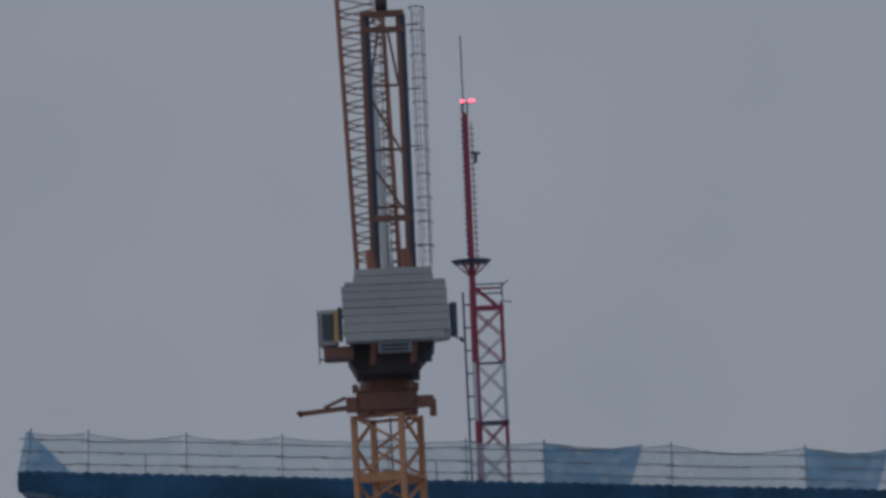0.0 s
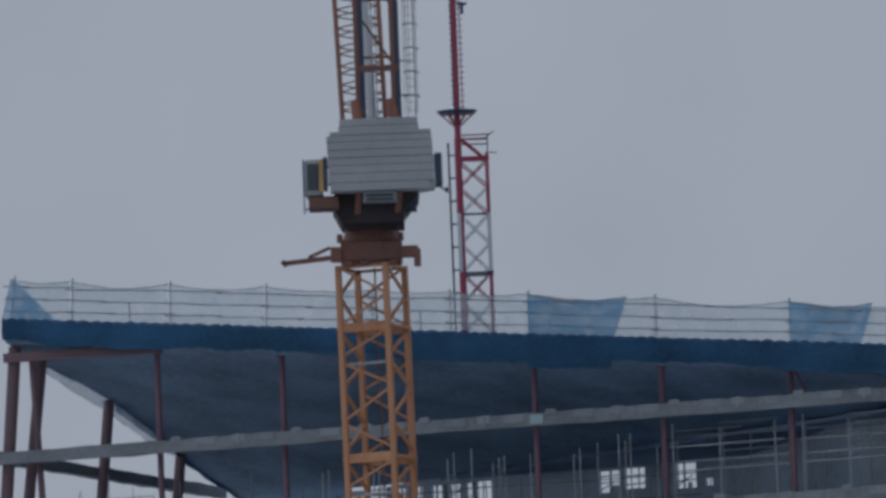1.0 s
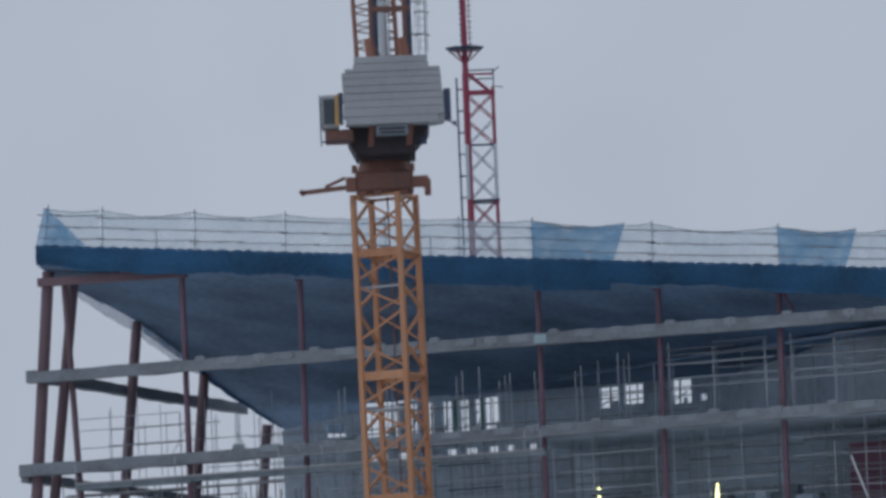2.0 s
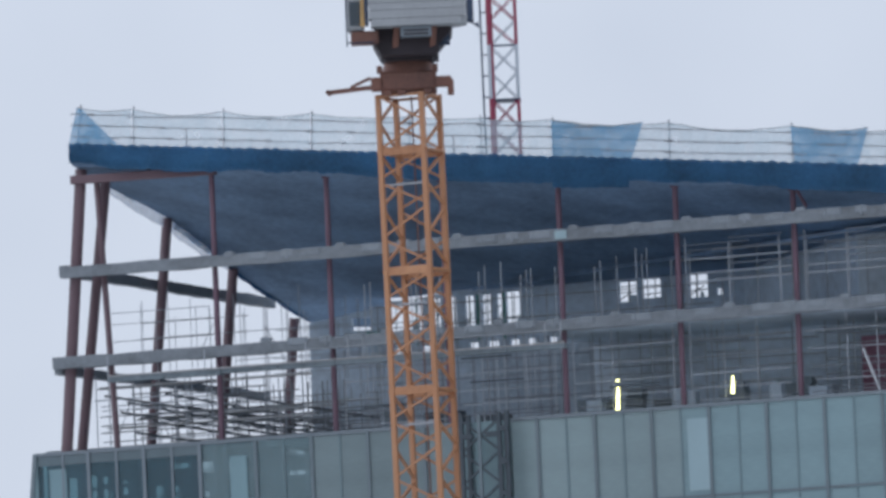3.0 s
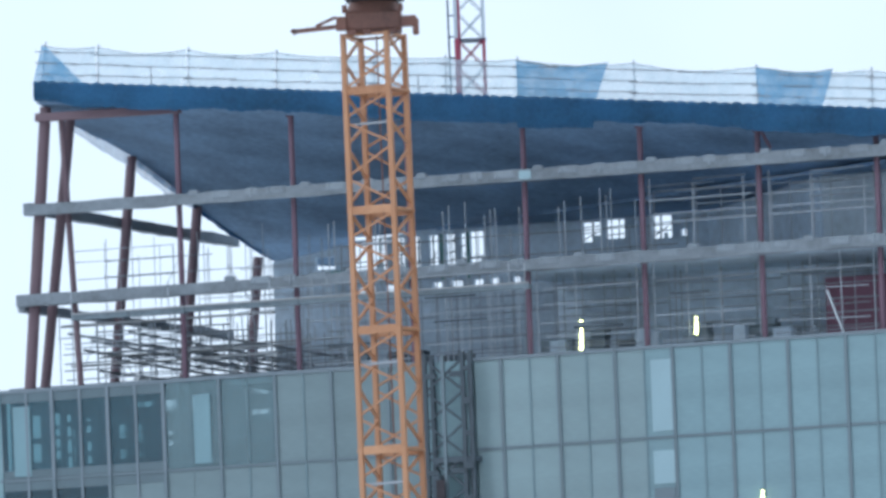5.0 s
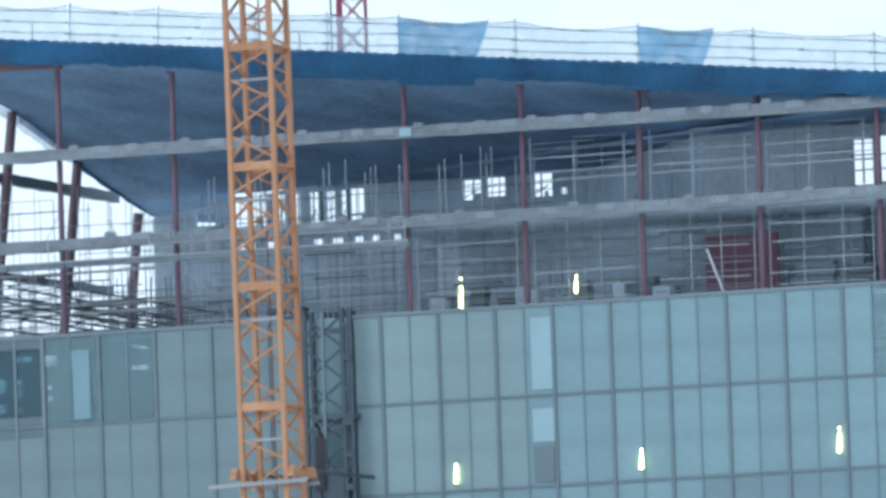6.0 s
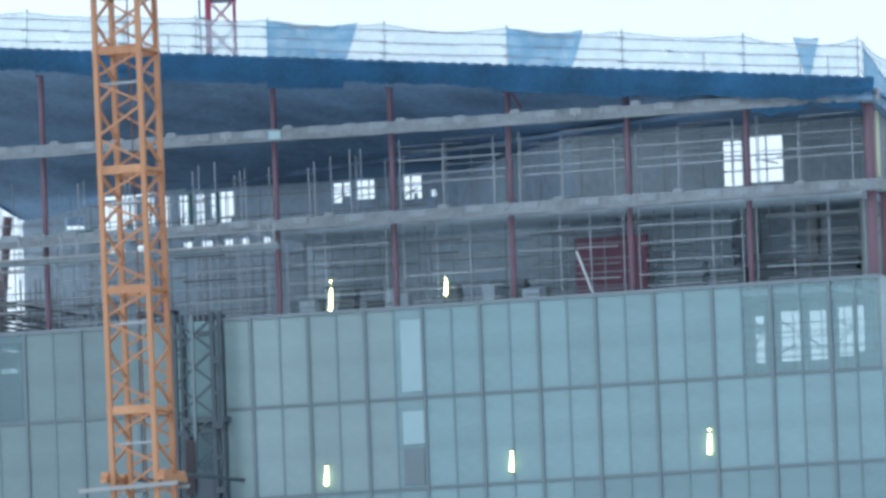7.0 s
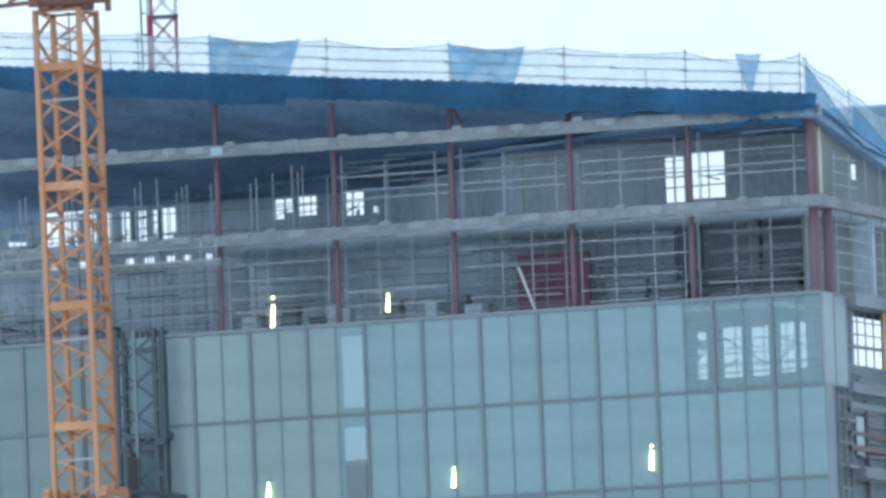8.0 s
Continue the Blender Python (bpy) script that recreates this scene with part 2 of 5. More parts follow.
def lerp(a, b, f):
    return a + (b - a) * f


def roof_z(x, y=0.0):
    """The underside of the tilted roof."""
    return 62.75 - 0.0985 * (x + 50) + y * lerp(-0.2, -0.165, (x + 50) / 55.4)


def deck_z(x, y):
    """The deck levels out on the flat soffit behind, but keeps its slope along both side edges."""
    plane = roof_z(x, y)
    level = max(plane, 57.6 + (max(0.0, y - 9.3) * 0.12 if x > -14 else 0))
    lift = 0.5 * math.sin(math.pi * min(1.0, max(0.0, (y - 3) / 18))) * min(1.0, max(0.0, (-45 - x) / 4))
    return plane if x > 4.6 else lift + lerp(plane, level, min(1.0, max(0.0, (x + 45) / 6)))


# ---- ground ----
bm = bmesh.new()
bmesh.ops.create_grid(bm, x_segments=40, y_segments=40, size=3000)
tagged(part("ground", bm, M_GROUND), "dusty grey-brown ground reaching the horizon", "ground", kind="structure")

# ---- glazed front ----
wall_front = part("wall_front", solid((LEFT + 0.1, 0.10, 0.0), (LEFT + 0.3, 0.3, TOP - 0.1)), M_MULLION)
tagged(wall_front, "glazed curtain wall with slate aluminium grid, partly filmed", "curtain wall", kind="structure")
GAP = (-30.4, -27.75)
MULLIONS = [2.93 - PITCH * i for i in range(19)]
CLEAR_LEFT, CLEAR_RIGHT = -42.5, -1.6


def pane_mesh(name, w, h, mat):
    bm = bmesh.new()
    box(bm, (0, 0, 0), (w, 0.05, h), 0.012)
    data = bpy.data.meshes.new(name)
    bm.to_mesh(data)
    bm.free()
    data.materials.append(mat)
    return data


PANES = {}


def pane(x0, x1, z0, z1, mat, y=0.02, name="glass_panel", label=""):
    key = (round(x1 - x0, 3), round(z1 - z0, 3), mat.name)
    if key not in PANES:
        PANES[key] = pane_mesh(name, x1 - x0, z1 - z0, mat)
    ob = new(name, PANES[key])
    ob.location = (x0, y, z0)
    under(ob, wall_front)
    return tagged(ob, label)


edges = sorted([LEFT + 0.12, *MULLIONS, RIGHT + 0.02])
lower = bmesh.new()
for row in range(11):
    z1, z0 = ROWS_Z[row], ROWS_Z[row + 1]
    for a, b in zip(edges, edges[1:]):
        half = (a + b) / 2
        for u, v in ((a, half), (half, b)):
            if u < GAP[1] - 0.3 and v > GAP[0] + 0.3 and row < 4:
                continue
            if row > 3:
                box(lower, (u + 0.02, 0.02, z0 + 0.06), (v - 0.02, 0.07, z1 - 0.06))
                continue
            if u < GAP[1] < v:
                u = GAP[1]
            if u < GAP[0] < v:
                v = GAP[0]
            mat = M_FILM
            if row < 2 and (-27.8 < u < -20.4):
                mat = M_FILMGREY
            if row >= 2 and u > -10.5:
                mat = M_FILMDIM
            if (row == 0 and v < CLEAR_LEFT) or (0 < row < 3 and v < -45.5):
                mat = M_CLEAR
            elif row == 0 and (v < -37.5 or u > CLEAR_RIGHT):
                mat = M_HAZYGLASS if u > -2 else M_DUSTY
            elif v < -30.3:
                mat = M_DIMGLASS
            pane(u + (0.02 if u != half else 0.006), v - (0.02 if v != half else 0.006), z0 + 0.06, z1 - 0.06, mat)
tagged(part("lower_glass_panels", lower, M_FILM, wall_front), kind="stuff")

for x in edges[1:-1]:
    pale = x < -43
    if GAP[0] < x < GAP[1]:
        continue
    for row in range(4):
        if pale:
            bar("mullion", (x, -0.02, ROWS_Z[row + 1]), (x, -0.02, ROWS_Z[row]), 0.085, M_PALEMULLION if row == 0 else M_MULLION, wall_front, 4)
        else:
            bar("mullion", (x, 0.0, ROWS_Z[row + 1]), (x, 0.0, ROWS_Z[row]), 0.075, M_MULLION, wall_front, 4)
    bar("mullion", (x, 0.0, 0), (x, 0.0, ROWS_Z[4]), 0.075, M_MULLION, wall_front, 4)
for a, b in zip(edges, edges[1:]):
    half = (a + b) / 2
    if half > GAP[1] or -42 < half < GAP[0]:
        for row in range(4):
            bar("half_mullion", (half, 0.005, ROWS_Z[row + 1] + 0.06), (half, 0.005, ROWS_Z[row] - 0.06), 0.036, M_HALFBAR, wall_front, 4)
    if b < -42.2:
        bar("mullion", (half, 0.0, ROWS_Z[2]), (half, 0.0, ROWS_Z[0]), 0.06, M_PALEMULLION, wall_front, 4)
for row in range(12):
    z = ROWS_Z[row]
    spans = ((LEFT, GAP[0]), (GAP[1], RIGHT)) if row < 4 else ((LEFT, RIGHT),)
    for a, b in spans:
        bar("transom", (a, 0.012, z), (b, 0.012, z), 0.06 if row else 0.08, M_MULLION if row else M_PALEMULLION, wall_front, 4)
# spandrel bands above and below the clear panes
for z, h in ((TOP - 0.32, 0.24), (TOP - STOREY + 0.28, 0.2), (TOP - STOREY - 0.3, 0.22)):
    for a, b in zip(edges, edges[1:]):
        if b < -42.2:
            part("spandrel", solid((a + 0.05, -0.01, z - h), (b - 0.05, 0.015, z + h), 0.004), M_SPANDREL, wall_front)
# white boards set into the grid
for x0, x1, z0, z1 in ((-18.72, -17.6, 45.0, 48.45), (-18.75, -17.62, 42.5, 44.1), (-42.4, -41.5, 44.95, 48.3), (-51.9, -51.0, 44.9, 48.3)):
    pane(x0, x1, z0, z1, M_WHITEPANEL if x0 > -40 else M_TEALBOARD, -0.045, "infill_board", "white infill board" if x0 > -40 else "dull teal infill board")
for x, z0, z1 in ((-18.2, 40.6, 42.3),):
    pane(x - 0.55, x + 0.5, z0, z1, M_MULLION, -0.045, "infill_board", "dark infill board")

# the whole grid falls slightly towards the far corner
wall_front.matrix_basis = Matrix.Translation((RIGHT, 0, TOP)) @ Matrix.Rotation(radians(-0.2), 4, "Y") @ Matrix.Translation((-RIGHT, 0, -TOP))

# raked end of the front, down to the ground
bm = bmesh.new()
box(bm, (LEFT - 0.05, -0.08, 0), (LEFT + 0.16, 0.3, TOP - 0.16))
for v in bm.verts:
    v.co.x -= 0.115 * (TOP - v.co.z)
tagged(part("wall_corner", bm, M_MULLION), "slate metal corner edge leaning outward at its foot", "corner trim", kind="structure")
bm = bmesh.new()
box(bm, (LEFT - 0.02, 0.02, 0), (LEFT + 0.12, 0.07, TOP - 0.22))
for v in bm.verts:
    if v.co.x < LEFT + 0.05:
        v.co.x -= 0.115 * (TOP - v.co.z)
tagged(part("wall_corner_panel", bm, M_FILM), "narrow tapering glass panel at the raked corner", "glass panel", kind="structure")
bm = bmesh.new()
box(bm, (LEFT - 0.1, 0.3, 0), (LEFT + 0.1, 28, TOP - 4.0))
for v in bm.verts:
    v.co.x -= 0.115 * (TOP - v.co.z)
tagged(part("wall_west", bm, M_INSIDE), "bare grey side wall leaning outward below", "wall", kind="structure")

# glazed return at the near corner
wall_return = part("wall_return", solid((RIGHT - 0.02, 0.05, TOP - STOREY), (RIGHT + 0.03, 1.75, TOP), 0.01), M_RETURN)
tagged(wall_return, "narrow glazed return of the curtain wall", "curtain wall", kind="structure")
part("glass_panel", solid((RIGHT - 0.02, 1.85, TOP - STOREY), (RIGHT + 0.03, 3.55, TOP), 0.01), M_RETURN, wall_return)
for y in (1.8, 3.6):
    bar("mullion", (RIGHT, y, TOP - STOREY), (RIGHT, y, TOP), 0.05, M_PALEMULLION, wall_return, 4)
for z in (TOP, TOP - STOREY):
    bar("transom", (RIGHT, 0, z), (RIGHT, 3.6, z), 0.05, M_PALEMULLION if z == TOP else M_MULLION, wall_return, 4)
bar("corner_post", (RIGHT + 0.01, 0.03, TOP - STOREY), (RIGHT + 0.01, 0.03, TOP), 0.05, M_PALEMULLION, wall_return, 4)
part("pilaster", solid((RIGHT - 0.05, 0.08, 0), (RIGHT + 0.05, 1.4, TOP - STOREY - 0.05), 0.02), M_PALEMULLION, wall_return, "pale grey corner cladding")
part("dark_infill", solid((RIGHT - 0.4, 1.4, 0), (RIGHT - 0.27, 4.2, TOP - STOREY - 0.05)), M_INSIDE, wall_return)
ladder_tower = thing("access_scaffold", (RIGHT + 0.2, 2.5, 0), "dark narrow scaffold tower against the corner", "scaffold")
for y in (1.6, 2.5, 3.4):
    bar("standard", (RIGHT + 0.15, y, 0), (RIGHT + 0.15, y, 44.6), 0.045, M_DARKTUBE, ladder_tower)
for i in range(30):
    bar("ledger", (RIGHT + 0.15, 1.5, 44.2 - 1.08 * i), (RIGHT + 0.15, 3.5, 44.2 - 1.08 * i), 0.05, M_DARKTUBE, ladder_tower)
    if i % 2:
        part("platform", solid((RIGHT, 2.2, 44.1 - 1.08 * i), (RIGHT + 0.4, 3.5, 44.22 - 1.08 * i)), M_DARKTUBE, ladder_tower)

# ---- floors, inner walls ----
def slab(name, x0, x1, y0, y1, z0, z1, mat, label):
    return tagged(part(name, solid((x0, y0, z0), (x1, y1, z1)), mat), label, "floor", kind="structure")


# top slab paler to bounce light upward; lower slabs carry shade in their colour
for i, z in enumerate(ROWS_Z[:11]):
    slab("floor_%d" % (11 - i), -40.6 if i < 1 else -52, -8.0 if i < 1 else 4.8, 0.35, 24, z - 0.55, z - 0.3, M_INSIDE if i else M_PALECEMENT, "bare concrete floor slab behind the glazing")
slab("floor_11_end", -8.0, 3.3, 0.35, 6.2, ROWS_Z[0] - 0.55, ROWS_Z[0] - 0.3, M_PALECEMENT, "bare concrete floor slab behind the glazing")
slab("floor_12", -26.5, 4.6, 0.6, 24, 53.05, 53.3, M_WALL, "bare concrete floor slab in the open storey")

WIN_A = [(-45.6, -44.5, 55.85, 56.5), (-43.6, -41.7, 55.6, 57.2), (-41.3, -40.7, 55.6, 57.2), (-40.4, -39.9, 55.6, 57.2),
         (-39.45, -38.95, 55.5, 57.2), (-38.55, -38.0, 55.5, 57.2), (-37.75, -37.35, 55.5, 57.2), (-37.25, -36.5, 55.4, 57.25),
         (-31.2, -30.2, 56.3, 57.3), (-29.95, -28.95, 56.4, 57.35), (-27.45, -26.45, 56.25, 57.4), (-26.0, -25.65, 56.3, 56.65)]
ROW_B = [(x, x + w, 54.35, 54.85) for x, w in ((-43.3, 0.9), (-41.9, 0.5), (-40.6, 0.5), (-39.3, 0.5), (-38.3, 0.6), (-37.1, 0.5), (-36.2, 0.45), (-35.0, 0.4))]
back = pierced("wall_back", -47.9, -13.0, 40.0, 57.5, 24.0, 24.3, WIN_A + ROW_B, M_WALL, lambda x: min(57.5, 56.4 + 0.14 * (x + 47.9)))
tagged(back, "grey rendered back wall with raw window openings", "wall", kind="structure")
near = pierced("wall_inner", -13.0, 4.4, 53.0, 57.4, 9.0, 9.25, [(-5.32, -4.3, 54.5, 56.68), (-3.96, -2.25, 54.6, 56.85), (2.9, 4.35, 54.9, 56.3)], M_PALECEMENT)
tagged(near, "grey rendered inner wall with two raw window openings", "wall", kind="structure")
# slanted link added so the wall falls gradually into shade towards the back
bm = bmesh.new()
beam(bm, (-13.0, 9.12, 55.2), (-24.4, 24.05, 55.2), 0.25, 4.4)
tagged(part("wall_turn", bm, M_WALL), "grey rendered wall added at a slant to grade the shade", "wall", kind="structure")
low = pierced("wall_core", -26.5, -4.6, 44.4, 53.1, 8.0, 8.25, [], M_WALL)
tagged(low, "grey rendered wall of the open lower storey", "wall", kind="structure")
# the same wall carried on, darkened by colour where light from above reaches it
tagged(pierced("wall_core_end", -37.4, -26.52, 44.4, 53.1, 8.0, 8.25, [], M_CEMENT), "grey wall of the open lower storey with shade in its colour", "wall", kind="structure")
tagged(pierced("wall_far", -7.0, 4.6, 48.95, 53.0, 10.5, 10.7, [], M_WALL), "dim bare wall deep in the open storey", "wall", kind="structure")
for x in (-2.6, 0.4):
    tagged(bar("core_pier", (x, 5.4, TOP - 0.3), (x, 5.4, 53.05), 0.28, M_RENDER, sides=4), "grey concrete pier standing in the open storey", "pier", "piers")
# behind the clear glass: bare storey with openings at the back
behind = pierced("wall_storey_right", -10.0, 4.9, 44.5, 48.5, 6.0, 6.2,
                 [(-3.0, -2.45, 45.7, 47.95), (-1.65, -0.6, 45.7, 48.1), (-0.2, 0.68, 45.7, 48.05), (1.25, 2.0, 45.8, 48.15), (2.2, 2.58, 45.9, 48.15)], M_WALL)
tagged(behind, "dim bare wall behind the glass with bright openings", "wall", kind="structure")
LOW_HOLES = [(-54.1, -53.65, 43.35, 43.75), (-54.0, -53.6, 42.95, 43.2), (-52.4, -52.05, 43.1, 43.6), (-51.0, -50.75, 43.0, 43.3), (-50.45, -49.95, 43.0, 43.15),
             (-49.4, -49.0, 42.5, 42.85), (-47.6, -47.15, 42.3, 42.75), (-45.75, -45.45, 42.0, 42.5), (-53.2, -52.9, 42.6, 43.0)]
SHAFTS = ((-55.3, -54.8, ((46.1, 47.0), (47.3, 48.4))), (-54.25, -53.75, ((46.2, 46.6), (46.75, 47.2), (47.35, 47.7), (47.85, 48.45))),
          (-53.45, -53.15, ((45.6, 46.3), (46.45, 47.1), (47.2, 47.75), (48.0, 48.4))), (-53.1, -52.95, ((46.0, 46.7), (47.1, 47.6))),
          (-52.4, -52.1, ((45.9, 46.25), (46.5, 46.95), (47.4, 47.75), (47.95, 48.1))), (-50.65, -50.15, ((46.0, 46.45), (47.0, 47.7))),
          (-49.7, -49.3, ((46.1, 46.3), (46.8, 47.25), (47.35, 47.65))), (-48.05, -47.75, ((46.5, 46.75), (47.05, 47.3))))
# this wall's dark tone stands in for the shade behind the glass
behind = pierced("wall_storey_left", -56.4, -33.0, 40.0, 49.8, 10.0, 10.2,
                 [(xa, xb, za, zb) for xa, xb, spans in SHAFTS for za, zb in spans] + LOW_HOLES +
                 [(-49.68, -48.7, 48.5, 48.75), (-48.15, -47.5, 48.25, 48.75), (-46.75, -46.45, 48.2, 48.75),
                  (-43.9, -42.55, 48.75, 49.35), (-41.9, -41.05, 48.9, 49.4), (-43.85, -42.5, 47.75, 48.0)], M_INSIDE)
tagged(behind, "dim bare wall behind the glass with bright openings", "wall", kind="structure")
# bars and tubes that cross the raw openings
GREYBAR = ("grey bar across a raw window opening", "window bar", "bars in the raw openings")
for n, (xa, xb, za, zb) in enumerate(WIN_A[1:]):
    for k in range(1, 3 if xb - xa > 1.2 else 2):
        x = lerp(xa, xb, k / (3 if xb - xa > 1.2 else 2) + 0.14 * (n % 3 - 1))
        tagged(bar("window_bar", (x, 24.15, za), (x + 0.03, 24.15, zb), 0.03 + 0.02 * (n % 2), M_MULLION), *GREYBAR)
    if zb - za > 0.8:
        for f in ((0.3,), (0.45, 0.75), (0.2, 0.62))[n % 3]:
            tagged(bar("window_bar", (xa, 24.1, lerp(za, zb, f)), (xb, 24.1, lerp(za, zb, f + 0.04)), 0.028, M_MULLION), *GREYBAR)
    if n % 2 and zb - za > 0.8:
        tagged(bar("window_bar", (xa, 24.05, lerp(za, zb, 0.1)), (lerp(xa, xb, 0.8), 24.05, lerp(za, zb, 0.5)), 0.03, M_DARKTUBE), *GREYBAR)
for x, w, z, h in ((-30.75, 0.6, 56.3, 0.35), (-27.0, 0.3, 56.25, 0.3), (-38.9, 0.25, 55.5, 0.4), (-42.4, 0.5, 55.6, 0.5), (-36.8, 0.3, 55.4, 0.6)):
    tagged(part("propped_board", solid((x, 24.35, z), (x + w * 0.7, 24.4, z + h), 0.01), M_PALECEMENT), "grey board propped in a raw window opening", "board", "boards in the raw openings")
for p, q in (((-5.45, 9.1, 55.2), (-2.2, 9.1, 55.25)), ((-5.45, 9.1, 55.95), (-2.2, 9.1, 55.9)), ((-3.6, 9.1, 55.75), (-2.5, 9.1, 55.45)), ((-3.1, 9.1, 54.6), (-3.1, 9.1, 56.8)), ((-4.85, 9.1, 54.6), (-4.85, 9.1, 56.7))):
    tagged(bar("window_bar", p, q, 0.035, M_MULLION), "grey bar across a raw window opening", "window bar", "bars in the raw openings")

# flat soffit that closes the storey where the roof comes down to it
bm = bmesh.new()
ring = [(-39.0, 24.0), (-1.2, 0.7), (4.6, 0.7), (4.6, 9.2), (-13.2, 9.2), (-13.2, 24.0)]
lowv = [bm.verts.new((x, y, 57.42)) for x, y in ring]
topv = [bm.verts.new((x, y, 57.59)) for x, y in ring]
bm.faces.new(lowv)
bm.faces.new(topv[::-1])
for i in range(6):
    bm.faces.new((lowv[i], topv[i], topv[(i + 1) % 6], lowv[(i + 1) % 6]))
bmesh.ops.recalc_face_normals(bm, faces=bm.faces[:])
tagged(part("ceiling", bm, M_DECK), "flat dark grey concrete soffit under the roof", "ceiling", kind="structure")

# right side: wall, opening, pilaster
def side_wall(name, x0, x1, ys, z0, z1, holes, mat, label, head=None):
    bm = bmesh.new()
    cut = sorted({*ys, *[h[0] for h in holes], *[h[1] for h in holes]})
    for a, b in zip(cut, cut[1:]):
        z = z0
        for lo, hi in [*[(h[2], h[3]) for h in holes if h[0] <= a and h[1] >= b], (None, None)]:
            end = z1 if lo is None else lo
            made = box(bm, (x0, a, z), (x1, b, end))
            if head and lo is None:
                for v in made["verts"]:
                    if v.co.z > end - 1e-3:
                        v.co.z = head(v.co.x, v.co.y)
            z = hi
    return tagged(part(name, bm, mat), label, "wall", kind="structure")


side_wall("wall_east", 4.77, 4.85, (0.9, 26.0), 53.3, 57.3, [(6.9, 7.75, 54.85, 55.6)], M_RENDER, "grey rendered side wall under the sloping roof edge", lambda x, y: roof_z(x, y) + 0.05)
side_wall("wall_east_low", 3.4, 3.6, (3.6, 26.0), 48.6, 53.1, [], M_RENDER, "grey rendered side wall of the open storey")
tagged(part("pilaster", solid((4.86, 1.75, 53.5), (5.0, 2.2, 57.0), 0.02), M_PALESTRIP), "pale yellowish board standing against the side wall", "board")
slab("floor_side", 3.4, 5.9, 3.7, 26, 48.6, 49.2, M_CONCRETE, "rough concrete slab edge at the side")
side_wall("wall_wing", 5.14, 5.2, (3.7, 26.0), 0.0, 48.6, [(3.9, 9.5, 45.9, 48.55)], M_INSIDE, "grey wall of the side wing with a wide opening")
for y in (4.7, 5.9, 7.1, 8.3):
    tagged(bar("window_bar", (5.17, y, 45.9), (5.17, y, 48.55), 0.03, M_PALEMULLION, sides=4), "pale upright bar in the wide opening", "window bar", "bars in the opening")
for z in (46.75, 47.35, 47.95):
    tagged(bar("window_bar", (5.17, 3.8, z), (5.17, 9.6, z + 0.05), 0.09 if z < 46.8 else 0.035, M_DARKTUBE), "dark bar across the wide opening", "window bar", "bars in the opening")
tagged(part("yellow_board", solid((5.2, 9.5, 45.9), (5.3, 9.75, 48.6)), M_YELLOW), "upright yellow board beside the opening", "board")
for z, w in ((44.75, 0.5), (43.9, 0.3), (42.6, 0.16), (41.9, 0.25)):
    tagged(bar("wing_beam", (5.35, 3.8, z), (5.35, 14, z), w / 2, M_CONCRETE if z > 43 else M_BROWNSTEEL, sides=4), "steel and concrete edge beam on the side wing", "beam", "beams of the side wing")
for y in (6.2, 9.4):
    tagged(bar("wing_post", (5.36, y, 38), (5.36, y, 44.2), 0.09, M_BROWNSTEEL, sides=8), "dull red steel post on the side wing", "post", "posts of the side wing")
tagged(part("white_board", solid((5.3, 4.7, 41.6), (5.36, 5.8, 43.4)), M_WHITEPANEL), "white board standing on the side wing", "board")
for i in range(16):
    z, y = 45.5 - 0.36 * i, 4.0 + (i * 37 % 5) * 0.7
    tagged(bar("wing_pipe", (5.26, y, z), (5.26, y + 2.2 + (i % 3), z - 0.12 + 0.08 * (i % 4)), 0.05 + 0.03 * (i % 3), M_DARKTUBE if i % 3 else M_MULLION, sides=6), "dark pipe fixed along the side wing", "pipe", "pipes of the side wing")
tagged(part("wing_ledge", solid((5.2, 3.7, 40.4), (6.1, 16, 40.95), 0.03), M_CONCRETE), "rough concrete ledge on the side wing", "ledge")

# ---- tilted roof ----
NX, NY = 28, 16
bm = bmesh.new()
grid = []
for j in range(NY + 1):
    row = []
    for i in range(NX + 1):
        x = lerp(-49.95, 4.6, i / (NX - 1)) if i < NX - 1 else 4.62 if i == NX - 1 else 5.55
        y = lerp(-0.25, 30.0 if x < -45.5 else 28.0 if x > 4 else 24.4, j / NY)
        row.append((bm.verts.new((x, y, deck_z(x, y))), bm.verts.new((x, y, deck_z(x, y) + 0.55))))
    grid.append(row)
for j in range(NY):
    for i in range(NX):
        a, b, c, d = grid[j][i], grid[j][i + 1], grid[j + 1][i + 1], grid[j + 1][i]
        bm.faces.new((a[0], d[0], c[0], b[0]))
        bm.faces.new((a[1], b[1], c[1], d[1]))
for j in range(NY):
    for i in (0, NX):
        a, b = grid[j][i], grid[j + 1][i]
        bm.faces.new((a[0], a[1], b[1], b[0]))
for i in range(NX):
    for j in (0, NY):
        a, b = grid[j][i], grid[j][i + 1]
        bm.faces.new((a[0], b[0], b[1], a[1]))
bmesh.ops.recalc_face_normals(bm, faces=bm.faces[:])
roof = tagged(part("roof", bm, M_DECK), "dark tilted roof deck on steel beams", "roof", kind="structure")
COLUMN_X = [4.98] + [-1.14 - 5.99 * i for i in range(8)]
tagged(bar("roof_tie", (-50.2, 0.2, 62.12), (-42.6, 0.2, 62.04), 0.2, M_BROWNSTEEL, sides=4), "dull red steel tie beam under the roof corner", "beam")
tagged(part("edge_block", solid((2.6, -0.25, 57.75), (4.4, 0.2, 58.1), 0.04), M_CONCRETE), "rough concrete block under the roof edge", "block")

